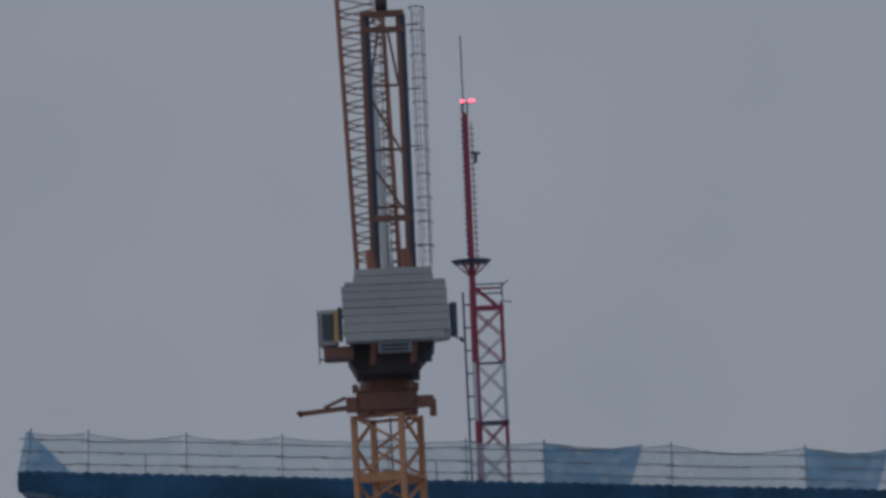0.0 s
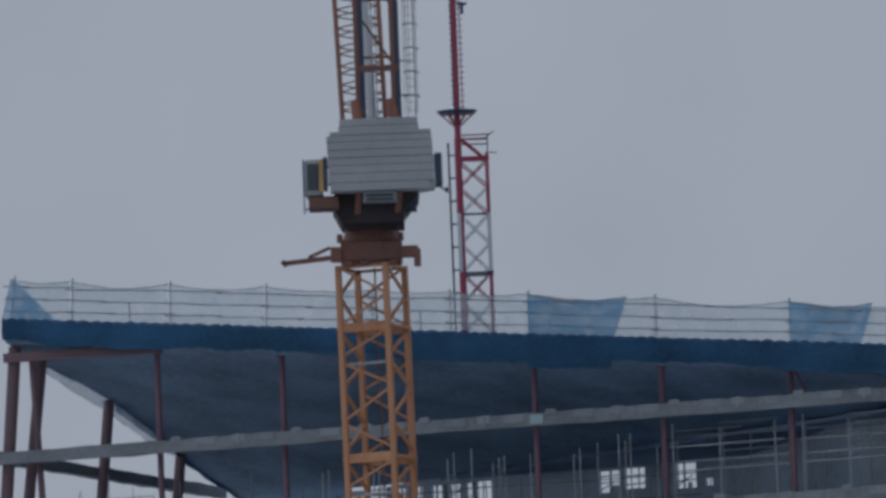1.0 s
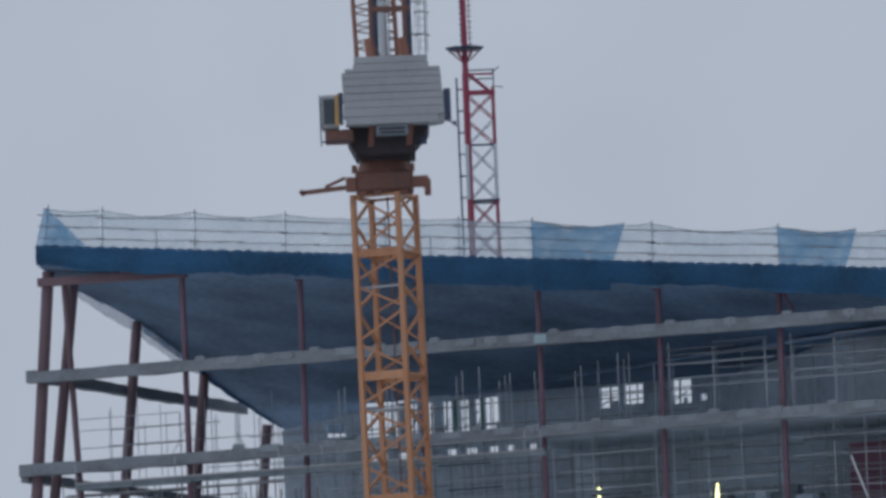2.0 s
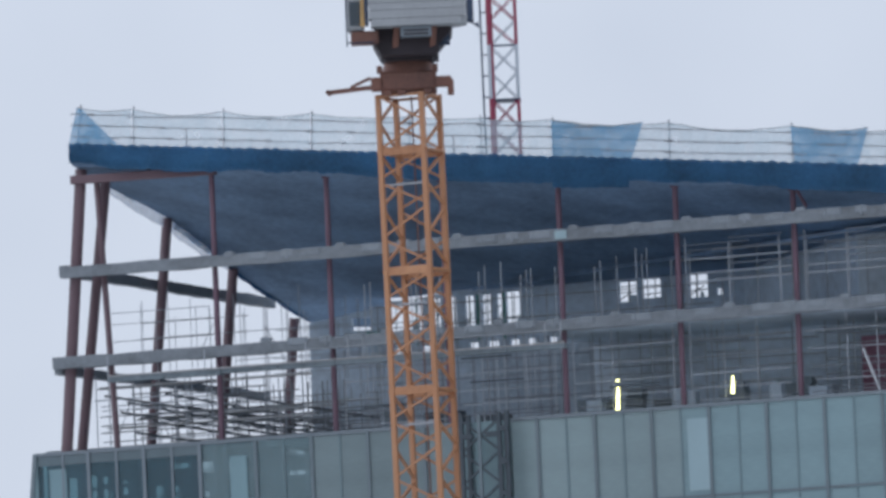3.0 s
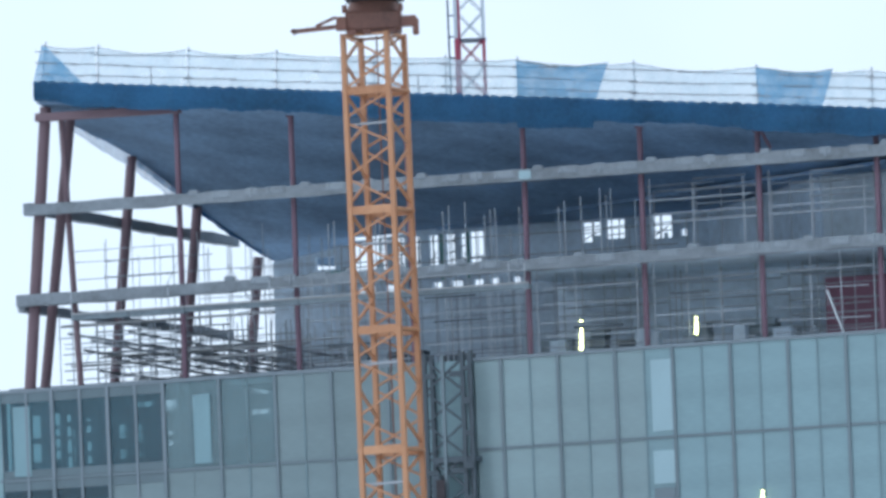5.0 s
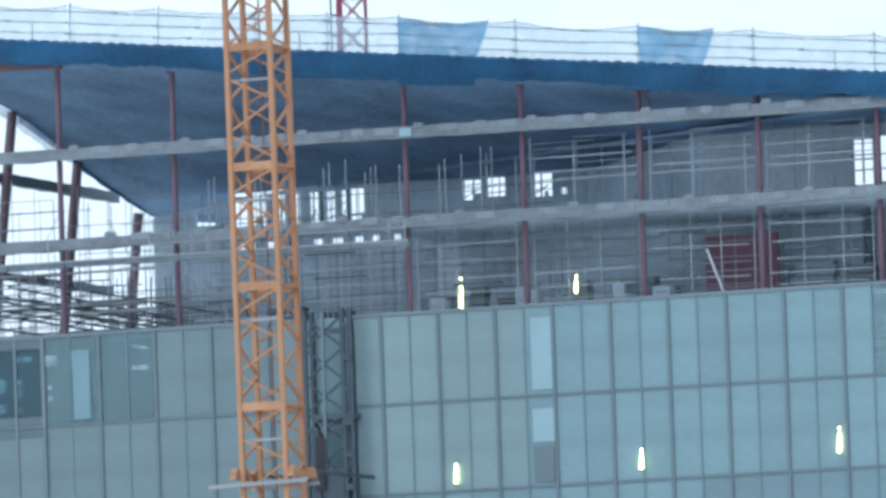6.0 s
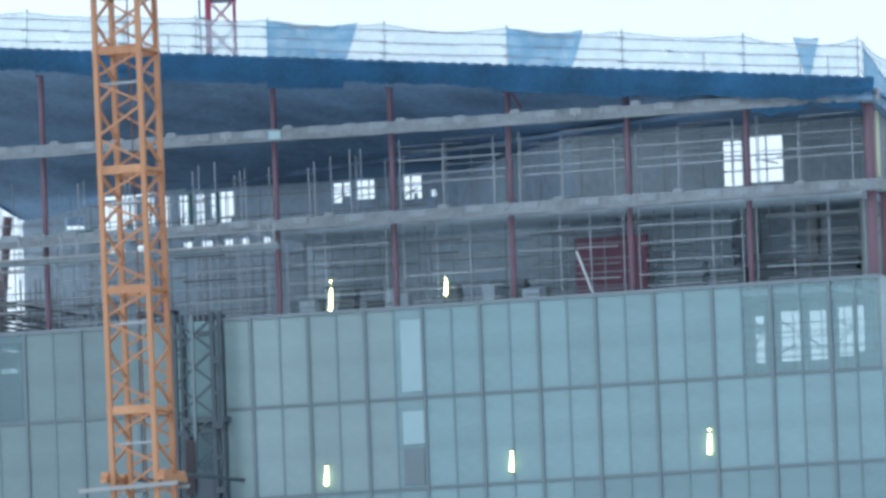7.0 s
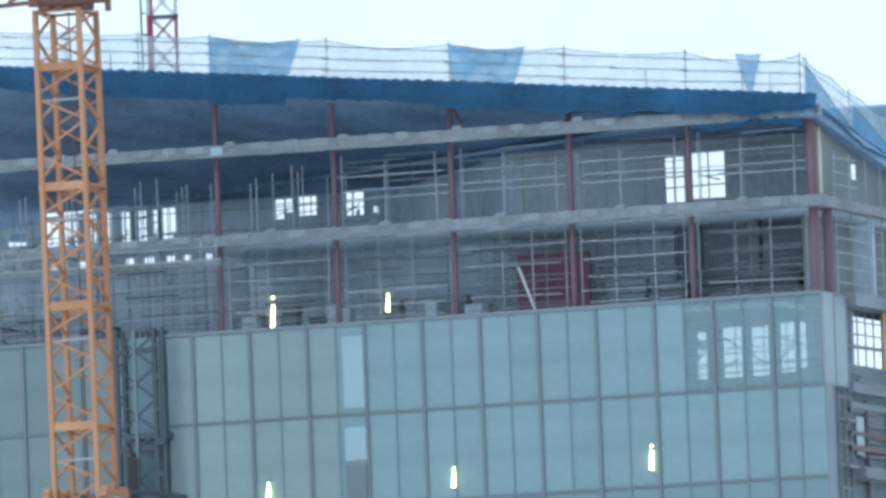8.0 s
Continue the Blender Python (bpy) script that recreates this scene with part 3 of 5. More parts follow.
# ---- edge beams with their clamps ----
def edge_beam(name, p, q, h, d, label):
    """A rough cast beam with uneven faces."""
    bm = bmesh.new()
    p, q = Vector(p), Vector(q)
    n = max(4, int((q - p).length / 1.1))
    side = Vector((0, d, 0)) if abs(q.x - p.x) > abs(q.y - p.y) else Vector((-d, 0, 0))
    rings = []
    for i in range(n + 1):
        c = p.lerp(q, i / n)
        e = [random.uniform(-0.035, 0.035) for _ in range(4)]
        rings.append([bm.verts.new(c + Vector((0, 0, e[0]))), bm.verts.new(c + side + Vector((0, 0, e[1]))),
                      bm.verts.new(c + side + Vector((0, 0, h + e[2]))), bm.verts.new(c + Vector((0, e[0], h + e[3])))])
    for a, b in zip(rings, rings[1:]):
        for k in range(4):
            bm.faces.new((a[k], a[(k + 1) % 4], b[(k + 1) % 4], b[k]))
    bm.faces.new(rings[0])
    bm.faces.new(rings[-1])
    bmesh.ops.recalc_face_normals(bm, faces=bm.faces[:])
    return tagged(part(name, bm, M_CONCRETE), label, "beam", "edge beams")


CLAMP = {}


def clamp_mesh(kind):
    bm = bmesh.new()
    if kind == 0:
        box(bm, (-0.26, -0.12, -0.12), (0.26, 0.1, 0.09), 0.02)
        box(bm, (-0.2, -0.15, -0.02), (0.2, -0.05, 0.14), 0.015)
    elif kind == 1:
        box(bm, (-0.52, -0.11, -0.36), (0.52, 0.06, 0.0), 0.02)
        box(bm, (-0.42, -0.15, -0.3), (-0.3, -0.05, -0.02), 0.01)
        box(bm, (0.3, -0.15, -0.3), (0.42, -0.05, -0.02), 0.01)
    else:
        box(bm, (-0.3, -0.1, -0.3), (0.3, 0.06, 0.03), 0.02)
        box(bm, (-0.06, -0.14, -0.42), (0.06, -0.04, 0.05), 0.01)
    data = bpy.data.meshes.new("clamp")
    bm.to_mesh(data)
    bm.free()
    data.materials.append(M_CLAMP)
    return data


beam_1 = edge_beam("edge_beam", (-50.9, -0.15, 57.35), (5.75, -0.15, 57.3), 0.55, 0.5, "long rough grey edge beam of the upper storey")
beam_2 = edge_beam("edge_beam", (-51.45, -0.15, 52.95), (5.8, -0.15, 53.1), 0.55, 0.5, "long rough grey edge beam of the lower storey")
side_1 = edge_beam("edge_beam", (-50.7, 0.4, 57.5), (-50.7, 26.5, 57.55), 0.5, 0.45, "dark grey side beam open to the sky")
side_2 = edge_beam("edge_beam", (-51.2, 0.4, 52.75), (-51.2, 26.5, 52.9), 0.4, 0.4, "dark grey side beam open to the sky")
side_3 = edge_beam("edge_beam", (5.75, 0.4, 53.1), (5.75, 24.0, 53.0), 0.5, 0.45, "rough grey edge beam along the side")
for k in range(3):
    CLAMP[k] = clamp_mesh(k)
for host, z, x0 in ((beam_1, 57.9, -42.0), (beam_2, 53.6, -40.0)):
    x, k = x0, 0
    while x < 5.2:
        ob = new("clamp", CLAMP[(0, 1, 2, 1)[k % 4]])
        ob.location = (x + random.uniform(-0.25, 0.25), -0.08, z + random.uniform(-0.03, 0.03))
        under(ob, host)
        x += 1.49
        k += 1
part("tag", solid((-25.0, -0.21, 57.4), (-24.4, -0.16, 57.8)), M_WHITEPANEL, beam_1, "white marker board")

# ---- columns ----
def column(p, q, r, mat, label, group="steel columns"):
    """A round steel column with a base plate and a head plate."""
    host = thing("steel_column", p, label, "column", group)
    bar("shaft", p, q, r, mat, host, 12)
    for c in (p, q) if p[0] == q[0] else ():
        part("plate", solid((c[0] - r * 1.4, c[1] - r * 1.4, c[2] - 0.04), (c[0] + r * 1.4, c[1] + r * 1.4, c[2] + 0.04)), mat, host)
    return host


for i, x in enumerate(COLUMN_X):
    column((x, 0.75, TOP - 0.3), (x, 0.75, roof_z(x, 0.75)), 0.24 if i == 0 else 0.14, M_REDSTEEL, "round red primed steel column behind the edge beams")
column((5.15, 2.2, 49.0), (5.15, 2.2, 53.1), 0.24, M_REDSTEEL, "round red primed steel column behind the corner")
RAKE = "brown-red steel column leaning inward as it rises"
column((-51.17, 0.5, 48.8), (-49.82, 0.5, roof_z(-49.8, 0.5)), 0.28, M_BROWNSTEEL, RAKE, "leaning columns")
column((-51.04, 2.0, 48.8), (-49.17, 2.0, roof_z(-49.2, 2.0)), 0.25, M_BROWNSTEEL, RAKE, "leaning columns")
column((-51.48, 11.2, 48.0), (-49.92, 11.2, deck_z(-49.9, 11.2)), 0.25, M_BROWNSTEEL, RAKE, "leaning columns")
column((-51.25, 19.3, 48.0), (-49.91, 19.3, deck_z(-49.9, 19.3)), 0.25, M_BROWNSTEEL, RAKE, "leaning columns")
column((-51.38, 27.9, 47.0), (-50.2, 27.7, 57.05), 0.24, M_BROWNSTEEL, RAKE, "leaning columns")
column((-48.52, 0.65, 48.8), (-49.08, 0.65, 61.95), 0.15, M_BROWNSTEEL, "slender brown-red steel post leaning outward", "slender posts")
tagged(bar("brace", (-12.95, 0.6, 59.1), (-12.4, 0.6, 58.1), 0.09, M_REDSTEEL), "short red steel brace beside a column head", "brace")

# ---- tarpaulin, rails and nets on the roof edge ----
def edge_top(x):
    return roof_z(x) + 1.08


def hung(xa, xb, n):
    """A rumpled length of tarpaulin with a looped upper edge."""
    rows = []
    for f, wav in ((0.0, 0.02), (0.10, 0.10), (0.22, 0.04), (0.5, 0.10), (0.8, 0.14), (1.0, 0.1)):
        row = []
        for i in range(n + 1):
            x = lerp(xa, xb, i / n)
            loop = abs(math.sin(x * math.pi / 0.58 + 2.4 * noise.noise(Vector((x * 0.45, 0, 0))))) * (0.55 + 0.9 * abs(noise.noise(Vector((x * 0.7, 5, 0)))))
            low = 0.14 * math.sin(x * 0.31 + 1) - (0.3 if -24.9 < x < -21.0 else 0.0) + 0.06 * max(0.0, -44 - x) + 0.13 * max(0.0, x - 2.5) - 0.12 * max(0.0, 1 - abs(x - 0.5) / 3) - 0.12 * abs(noise.noise(Vector((x * 1.7, 8, 0)))) + 0.16 * noise.noise(Vector((x * 0.6, 3, 0)))
            z = lerp(edge_top(x) - 0.02, roof_z(x) - 0.1 + low * f, f) + (0.1 * loop if f == 0 else 0.03 * loop if f < 0.2 else 0)
            y = -0.40 - wav * (0.5 + noise.noise(Vector((x * 1.3, f * 2, 7)))) - 0.12 * math.sin(f * 3.1) - (0.08 * loop if 0 < f < 0.2 else 0)
            row.append((x, y, z))
        rows.append(row)
    return rows


tarp = thing("tarpaulin", (-50, -0.4, edge_top(-50)), "blue tarpaulin hung rumpled along the roof edge", "tarpaulin")
cuts = [-49.95, *[x + 0.3 for x in COLUMN_X[:0:-1]], 5.7]
for xa, xb in zip(cuts, cuts[1:]):
    sheet("sheet", hung(xa - 0.04, xb + 0.04, int((xb - xa) * 20)), M_TARP, tarp, thick=0.01)
rows = []
for f in (0, 0.35, 0.7, 1.0):
    row = []
    for i in range(91):
        y = lerp(-0.3, 27.5, i / 90)
        x = lerp(5.0, 5.7, f) + 0.12 * noise.noise(Vector((y * 0.8, f * 2, 1)))
        row.append((x, y, lerp(roof_z(5.5, y) + 1.05, roof_z(5.5, y) + 0.25 + 0.15 * math.sin(y * 0.7), f)))
    rows.append(row)
tagged(sheet("tarpaulin", rows, M_TARP, thick=0.01), "blue tarpaulin hung along the side roof edge", "tarpaulin")
# loose tarpaulin and pale net hanging off the far side edge
PALE, FLAP, FOLD = "pale net sagging off the roof edge", "pale blue sheet flap folded under the roof", "blue sheet edge folded under the roof"
for y0, y1, share, x, mat, lab in ((2.4, 10.9, 1.0, -49.98, M_NETWHITE, PALE), (11.4, 19.2, 1.0, -49.98, M_NETWHITE, PALE), (3.4, 7.2, 0.5, -49.93, M_NETTHICK, FLAP),
                                   (11.9, 14.2, 0.75, -49.93, M_NETTHICK, FLAP), (14.1, 17.6, 0.85, -49.93, M_NETTHICK, FLAP), (8.0, 10.6, 0.2, -49.9, M_TARP, FOLD), (18.6, 29.0, 1.0, -49.9, M_TARP, FOLD)):
    rows = []
    for f in (0, 0.5, 1.0):
        row = []
        for i in range(25):
            y = lerp(y0, y1, i / 24)
            low = roof_z(-50, y) - (0.22 if share == 1.0 else 0.0) * math.sin(math.pi * i / 24) ** 0.6 + 0.1 * noise.noise(Vector((i * 0.35, y0, 2)))
            row.append((x + 0.05 * noise.noise(Vector((i * 0.5, f, y0))), y, lerp(deck_z(-49.95, y) + 0.1, low, f * share)))
        rows.append(row)
    tagged(sheet("loose_sheet", rows, mat, thick=0.008), lab, "sheet", "loose sheets")

rows = []
for f in (0, 0.35, 0.7, 1.0):
    rows.append([(lerp(-0.6, 4.9, i / 40), -0.12 + 0.08 * noise.noise(Vector((i * 0.25, f * 2, 4))) - 0.05 * f,
                  57.42 - f * (0.16 + 0.3 * abs(math.sin(i / 40 * 4.4 + 0.5)) + 0.12 * noise.noise(Vector((i * 0.2, 0, 9))))) for i in range(41)])
tagged(sheet("loose_sheet", rows, M_TARP, thick=0.01), "dark blue net drooping under the roof corner", "sheet", "loose sheets")

POSTS = [-49.75, -46.75, -42.0, -37.4, -32.3, -28.6, -24.9, -18.95, -12.72, -6.92, -0.85, 4.85]
RAILS = (0.4, 0.93, 1.47)
guard = thing("guard_rail", (-50, -0.2, roof_z(-50)), "thin scaffold tube guard rail along the roof edge", "guard rail")
lean = {-49.75: 0.35, -46.75: 0.12, -42.0: 0.1, -37.4: 0.1}
for x in POSTS:
    bar("post", (x, -0.14, roof_z(x) + 0.5), (x + lean.get(x, 0.03), -0.14, edge_top(x) + 1.93), 0.034, M_DARKTUBE, guard)
for a, b in zip(POSTS, POSTS[1:]):
    for h in RAILS:
        mid = (a + b) / 2 + random.uniform(-0.8, 0.8)
        bar("rail", (a - 0.2, -0.24, edge_top(a) + h + random.uniform(-0.05, 0.05)), (mid, -0.24, edge_top(mid) + h + random.uniform(-0.05, 0.05)), 0.026, M_DARKTUBE, guard)
        bar("rail", (mid - 0.3, -0.22, edge_top(mid) + h), (b + 0.2, -0.22, edge_top(b) + h + random.uniform(-0.05, 0.05)), 0.024, M_DARKTUBE, guard)
for x in (-43.9, -30.0, -2.8, 2.0, 3.4):
    bar("post", (x, -0.22, edge_top(x)), (x, -0.22, edge_top(x) + 0.95), 0.022, M_DARKTUBE, guard)
side_rail = thing("guard_rail", (4.95, 0, roof_z(5.5)), "thin scaffold tube guard rail along the side roof edge", "guard rail")
for y in (0.5, 6.7, 12.5, 19.0, 25.0):
    bar("post", (4.95, y, roof_z(5.5, y) + 0.5), (4.95, y, roof_z(5.5, y) + 2.95), 0.034, M_DARKTUBE, side_rail)
for h in RAILS:
    bar("rail", (4.95, -0.3, roof_z(5.5) + 1.05 + h), (4.95, 26, roof_z(5.5, 26) + 1.05 + h), 0.026, M_DARKTUBE, side_rail)


def hem(points, parent):
    """The tie rope along the head of a net."""
    bm = bmesh.new()
    for p, q in zip(points, points[1:]):
        beam(bm, p, q, 0.03, 0.03)
    part("hem_rope", bm, M_MULLION, parent, "thin grey tie rope")


def net(x0, x1, mat, y=-0.2, sag=0.28, label="", f0=(0, 0), f1=(0, 0)):
    """A net tied to two posts, its head sagging between them. f0, f1: how far its ends draw in at the head and the foot."""
    rows = []
    for f in (1.0, 0.75, 0.5, 0.25, 0.0):
        row = []
        for i in range(17):
            u = i / 16
            a, b = x0 + lerp(f0[1], f0[0], f), x1 + lerp(f1[1], f1[0], f)
            x = lerp(a, b, u)
            head = 1.83 - sag * math.sin(math.pi * u) + 0.04 * noise.noise(Vector((x * 1.4, 0, 5)))
            row.append((x, y + 0.10 * noise.noise(Vector((x * 0.8, f * 2, 1))), edge_top(x) - 0.05 + head * f))
        rows.append(row)
    ob = tagged(sheet("debris_net", rows, mat), label, "net", "nets on the roof edge")
    hem(rows[0], ob)
    return ob


LAB = "pale blue see-through debris net tied to the guard rail"
for i, (a, b) in enumerate(zip(POSTS, POSTS[1:])):
    net(a + lean.get(a, 0) * 0.6, b, M_NET, sag=(0.12, 0.25, 0.2, 0.15, 0.1, 0.12, 0.2, 0.3, 0.22, 0.2, 0.45)[i], label=LAB)
DARKER = "darker doubled blue debris net hung slack"
net(-24.9, -20.4, M_NETTHICK, -0.26, 0.25, DARKER, (0, 0), (0.2, -0.5))
net(-12.7, -8.9, M_NETTHICK, -0.26, 0.2, DARKER, (0, 0.1), (0.1, -0.5))
net(1.7, 3.0, M_NETTHICK, -0.26, 0.05, DARKER, (0, 0.55), (0, -0.5))
net(-49.9, -48.0, M_NETTHICK, -0.26, 0.0, DARKER, (0.3, -0.2), (-1.4, 0.6))
rows = [[(5.0, lerp(-0.15, 26, i / 40), roof_z(5.5, lerp(-0.3, 26, i / 40)) + 1.0 + f * (1.85 - 0.2 * abs(math.sin(i * 0.5)))) for i in range(41)] for f in (1.0, 0.5, 0.0)]
hem(rows[0], tagged(sheet("debris_net", rows, M_NET), LAB, "net", "nets on the roof edge"))
for y0, y1, h in ((0.3, 6.5, 1.0), (7.0, 15, 0.8)):
    rows = [[(5.015, lerp(y0, y1, i / 12), roof_z(5.5, lerp(y0, y1, i / 12)) + 1.0 + f * h * (1.6 - 1.5 * i / 12)) for i in range(13)] for f in (1.0, 0.5, 0.0)]
    hem(rows[0], tagged(sheet("debris_net", rows, M_NETTHICK), DARKER, "net", "nets on the roof edge"))

# ---- scaffolds ----
def scaffold(x0, x1, y, z0, z1, step, levels, label, mat=None, jitter=0.12, r=0.027, skip=0.0, depth=0.0, tops=0.0):
    host = thing("scaffold", ((x0 + x1) / 2, y, z0), label, "scaffold", "scaffold bays")
    mat = mat or M_TUBE
    n = max(1, round((x1 - x0) / step))
    for d in ((0.0, depth) if depth else (0.0,)):
        for i in range(n + 1):
            if random.random() < skip:
                continue
            x = lerp(x0, x1, i / n) + random.uniform(-jitter, jitter)
            bar("standard", (x, y + d, z0), (x + random.uniform(-0.03, 0.03), y + d, z1 + random.uniform(-tops, tops * 0.3)), r, mat, host)
        for z in levels:
            a, b = x0 + random.uniform(-0.3, 0.3), x1 + random.uniform(-0.3, 0.3)
            bar("ledger", (a, y + d - 0.05, z + random.uniform(-0.05, 0.05)), (b, y + d - 0.05, z + random.uniform(-0.05, 0.05)), r * random.uniform(0.8, 1.25), M_TUBE if mat is M_TUBE and random.random() < 0.6 else M_DARKTUBE, host)
    return host


BAY = "grey galvanised scaffold tubes standing in the open storey"
for i, (b, a) in enumerate(zip(COLUMN_X, COLUMN_X[1:])):
    if a < -43:
        continue
    # lower open storey
    bay = scaffold(a + 0.5, b - 0.5, 0.95, TOP - 0.3, 53.0, 1.75, (TOP + 0.25, 49.85, 50.5, 51.35, 52.2), BAY, jitter=0.25, skip=0.1)
    scaffold(a + 0.8, b - 0.8, 2.6, TOP - 0.3, 53.0, 1.5, (49.6, 50.2, 50.9, 51.6, 52.4), BAY, M_DARKTUBE, jitter=0.3, skip=0.2)
    scaffold(a + 0.3, b - 0.3, 5.0, TOP - 0.3, 53.0, 1.6, (50.3, 51.5, 52.3), BAY, M_DARKTUBE, jitter=0.4, skip=0.2)
    for n in range(2):
        x, z = a + random.uniform(0.3, 2.2), random.choice((49.6, 50.15, 50.9, 51.5, 52.1)) + random.uniform(-0.1, 0.1)
        part("guard_board", solid((x, 0.9, z), (x + random.uniform(1.8, 3.2), 0.95, z + random.uniform(0.06, 0.14))), M_HOIST, bay, "dark grey plank")
    # upper open storey
    if a > -20:
        host = thing("scaffold", ((a + b) / 2, 1.0, 53.3), BAY, "scaffold", "scaffold bays")
        for f in (0.06, 0.10, 0.42, 0.45, 0.86, 0.95):
            x = lerp(a, b, f) + random.uniform(-0.12, 0.12)
            bar("standard", (x, 1.0, 53.3), (x + random.uniform(-0.03, 0.03), 1.0, random.uniform(56.5, 57.1)), 0.036 if f in (0.06, 0.42, 0.86) else 0.024, M_TUBE if f in (0.06, 0.42, 0.86) else M_DARKTUBE, host)
        for z, r, pale, f0, f1 in ((54.95, 0.034, True, 0.05, 0.95), (55.4, 0.03, True, 0.08, 1.0), (55.75, 0.025, False, 0.4, 1.0), (56.03, 0.032, True, 0.0, 0.92), (56.45, 0.024, False, 0.1, 1.0), (56.9, 0.03, i % 2 == 0, 0.42, 0.88), (56.75, 0.024, False, 0.0, 0.6)):
            e = random.uniform(-0.05, 0.05)
            bar("ledger", (lerp(a, b, f0), 0.95, z + e), (lerp(a, b, f1), 0.95, z + e + 0.03), r, M_TUBE if pale else M_DARKTUBE, host)
        scaffold(a + 0.9, b - 0.9, 3.0, 53.3, 56.8, 2.3, (55.2, 56.2, 56.6), BAY, M_DARKTUBE, jitter=0.3, skip=0.15)
    else:
        for x in (a + 0.75, a + 1.05, a + 1.9, a + 2.9, a + 3.2, a + 3.45, a + 4.7, a + 5.0):
            tagged(bar("scaffold_tube", (x, 3.2, 53.3 if x > -26.4 else TOP - 0.3), (x, 3.2, random.uniform(55.9, 57.0)), 0.032, M_TUBE), "upright scaffold tube standing free above the slab", "scaffold tube", "free uprights")
        scaffold(a, b, 6.0, 53.3 if a > -26.4 else TOP - 0.3, 55.6, 1.5, (54.3, 55.3), BAY, M_DARKTUBE, jitter=0.3, skip=0.25, tops=0.5)
LEFTBAY = "crowded scaffold tubes in the open corner bay"
for k, y in enumerate((1.2, 5.0, 9.0, 13.5, 18.0, 22.5)):
    x0 = (-49.7, -49.4, -49.0, -47.85, -47.6, -47.35)[k]
    x1 = -43.0 + 0.35 * k
    scaffold(x0, x1, y, TOP - STOREY - 0.3, 52.6, 0.62, (45.6, 46.6, 47.7, 49.3, 49.75, 50.1, 50.6, 50.85, 51.1, 51.4, 51.9), LEFTBAY, M_DARKTUBE if k % 2 else M_TUBE, jitter=0.3, skip=0.15, r=0.03)
    if k != 2:
        scaffold(x0 + 0.4, x1 + (0.8 if k > 1 else -0.5), y, 52.6, 56.4 if k < 3 else 57.2, 0.9, (53.9, 54.55, 55.3) if k % 2 else (53.5, 54.2, 55.0, 55.6), LEFTBAY, M_TUBE, jitter=0.4, skip=0.3, r=0.019, tops=1.2)
for x, y in ((-47.9, 6.0), (-47.2, 9.5), (-46.6, 12.0), (-46.1, 14.0), (-45.9, 16.5), (-45.2, 8.0), (-44.9, 11.0), (-44.7, 15.0), (-44.3, 19.0), (-43.9, 9.0), (-43.6, 13.0), (-43.2, 17.0), (-42.8, 21.0), (-46.9, 20.5)):
    tagged(bar("scaffold_tube", (x, y, TOP - STOREY - 0.3), (x + random.uniform(-0.06, 0.06), y, random.uniform(55.6, 57.3)), 0.022, M_TUBE), "tall thin scaffold tube in the corner bay", "scaffold tube", "free uprights")
for z, y in ((51.93, 0.9), (50.63, 4.7), (51.2, 9.5), (50.0, 1.6)):
    tagged(part("gangway", solid((-49.6 + y * 0.1, y, z), (-38.5, y + 0.6, z + 0.07)), M_PLANK), "grey scaffold boards laid across the corner bay", "scaffold boards", "gangways")
for x, z, fall in ((-49.4, 51.6, 0.15), (-48.6, 50.75, 0.1), (-47.0, 50.2, 0.2), (-46.2, 51.5, 0.4), (-47.8, 49.7, 0.1), (-48.2, 51.2, 0.5), (-45.6, 50.9, 0.3), (-46.8, 51.0, -0.2), (-45.0, 50.4, 0.1), (-44.6, 51.6, 0.2)):
    tagged(bar("raker", (x, 1.4, z), (x + 0.3, 24, z - fall), 0.055, M_DARKTUBE, sides=4), "dark timber runner going back through the corner bay", "runner", "runners")
for x, y, z, q in ((-48.9, 1.2, 49.1, 1.0), (-47.4, 5.0, 49.3, -1.2), (-46.0, 5.0, 53.4, 1.3), (-44.6, 13.5, 53.3, -1.4), (-45.5, 18.0, 49.4, 1.1)):
    tagged(bar("brace_tube", (x, y, z), (x + q, y, z + 2.3), 0.024, M_TUBE), "slanting scaffold tube in the corner bay", "scaffold tube", "slanting tubes")
scaffold(-3.6, 4.4, 5.6, TOP - STOREY - 0.3, TOP - 0.6, 0.47, (45.9, 46.25, 46.35, 46.85, 47.05, 47.5), "dark scaffold tubes behind the glass", M_DARKTUBE, jitter=0.25, skip=0.3, r=0.03)
for x, z, dx, dz in ((-1.7, 46.0, 1.0, 0.5), (-0.3, 46.9, 1.0, -0.7), (1.2, 46.2, 0.9, 0.9), (-1.4, 47.6, 0.8, -0.6), (1.4, 47.4, 1.1, -0.3), (-2.9, 46.3, 0.5, 0.8)):
    tagged(bar("brace_tube", (x, 5.55, z), (x + dx, 5.55, z + dz), 0.04, M_DARKTUBE), "slanting scaffold tube behind the glass", "scaffold tube", "slanting tubes")
side_scaffold = thing("scaffold", (5.3, 5, 49), "grey galvanised scaffold tubes along the side wall", "scaffold", "scaffold bays")
for z0, z1, levels in ((49.0, 53.1, (49.7, 50.4, 51.1, 51.8, 52.4)), (53.6, 55.9, (54.3, 54.9, 55.6))):
    for y in (3.0, 5.2, 7.6, 9.8):
        bar("standard", (5.3, y, z0), (5.3, y, z1), 0.027, M_TUBE, side_scaffold)
    for z in levels:
        bar("ledger", (5.33, 2.7, z), (5.33, 6.2 if z > 53.5 else 10.0, z + 0.03), 0.027, M_TUBE, side_scaffold)
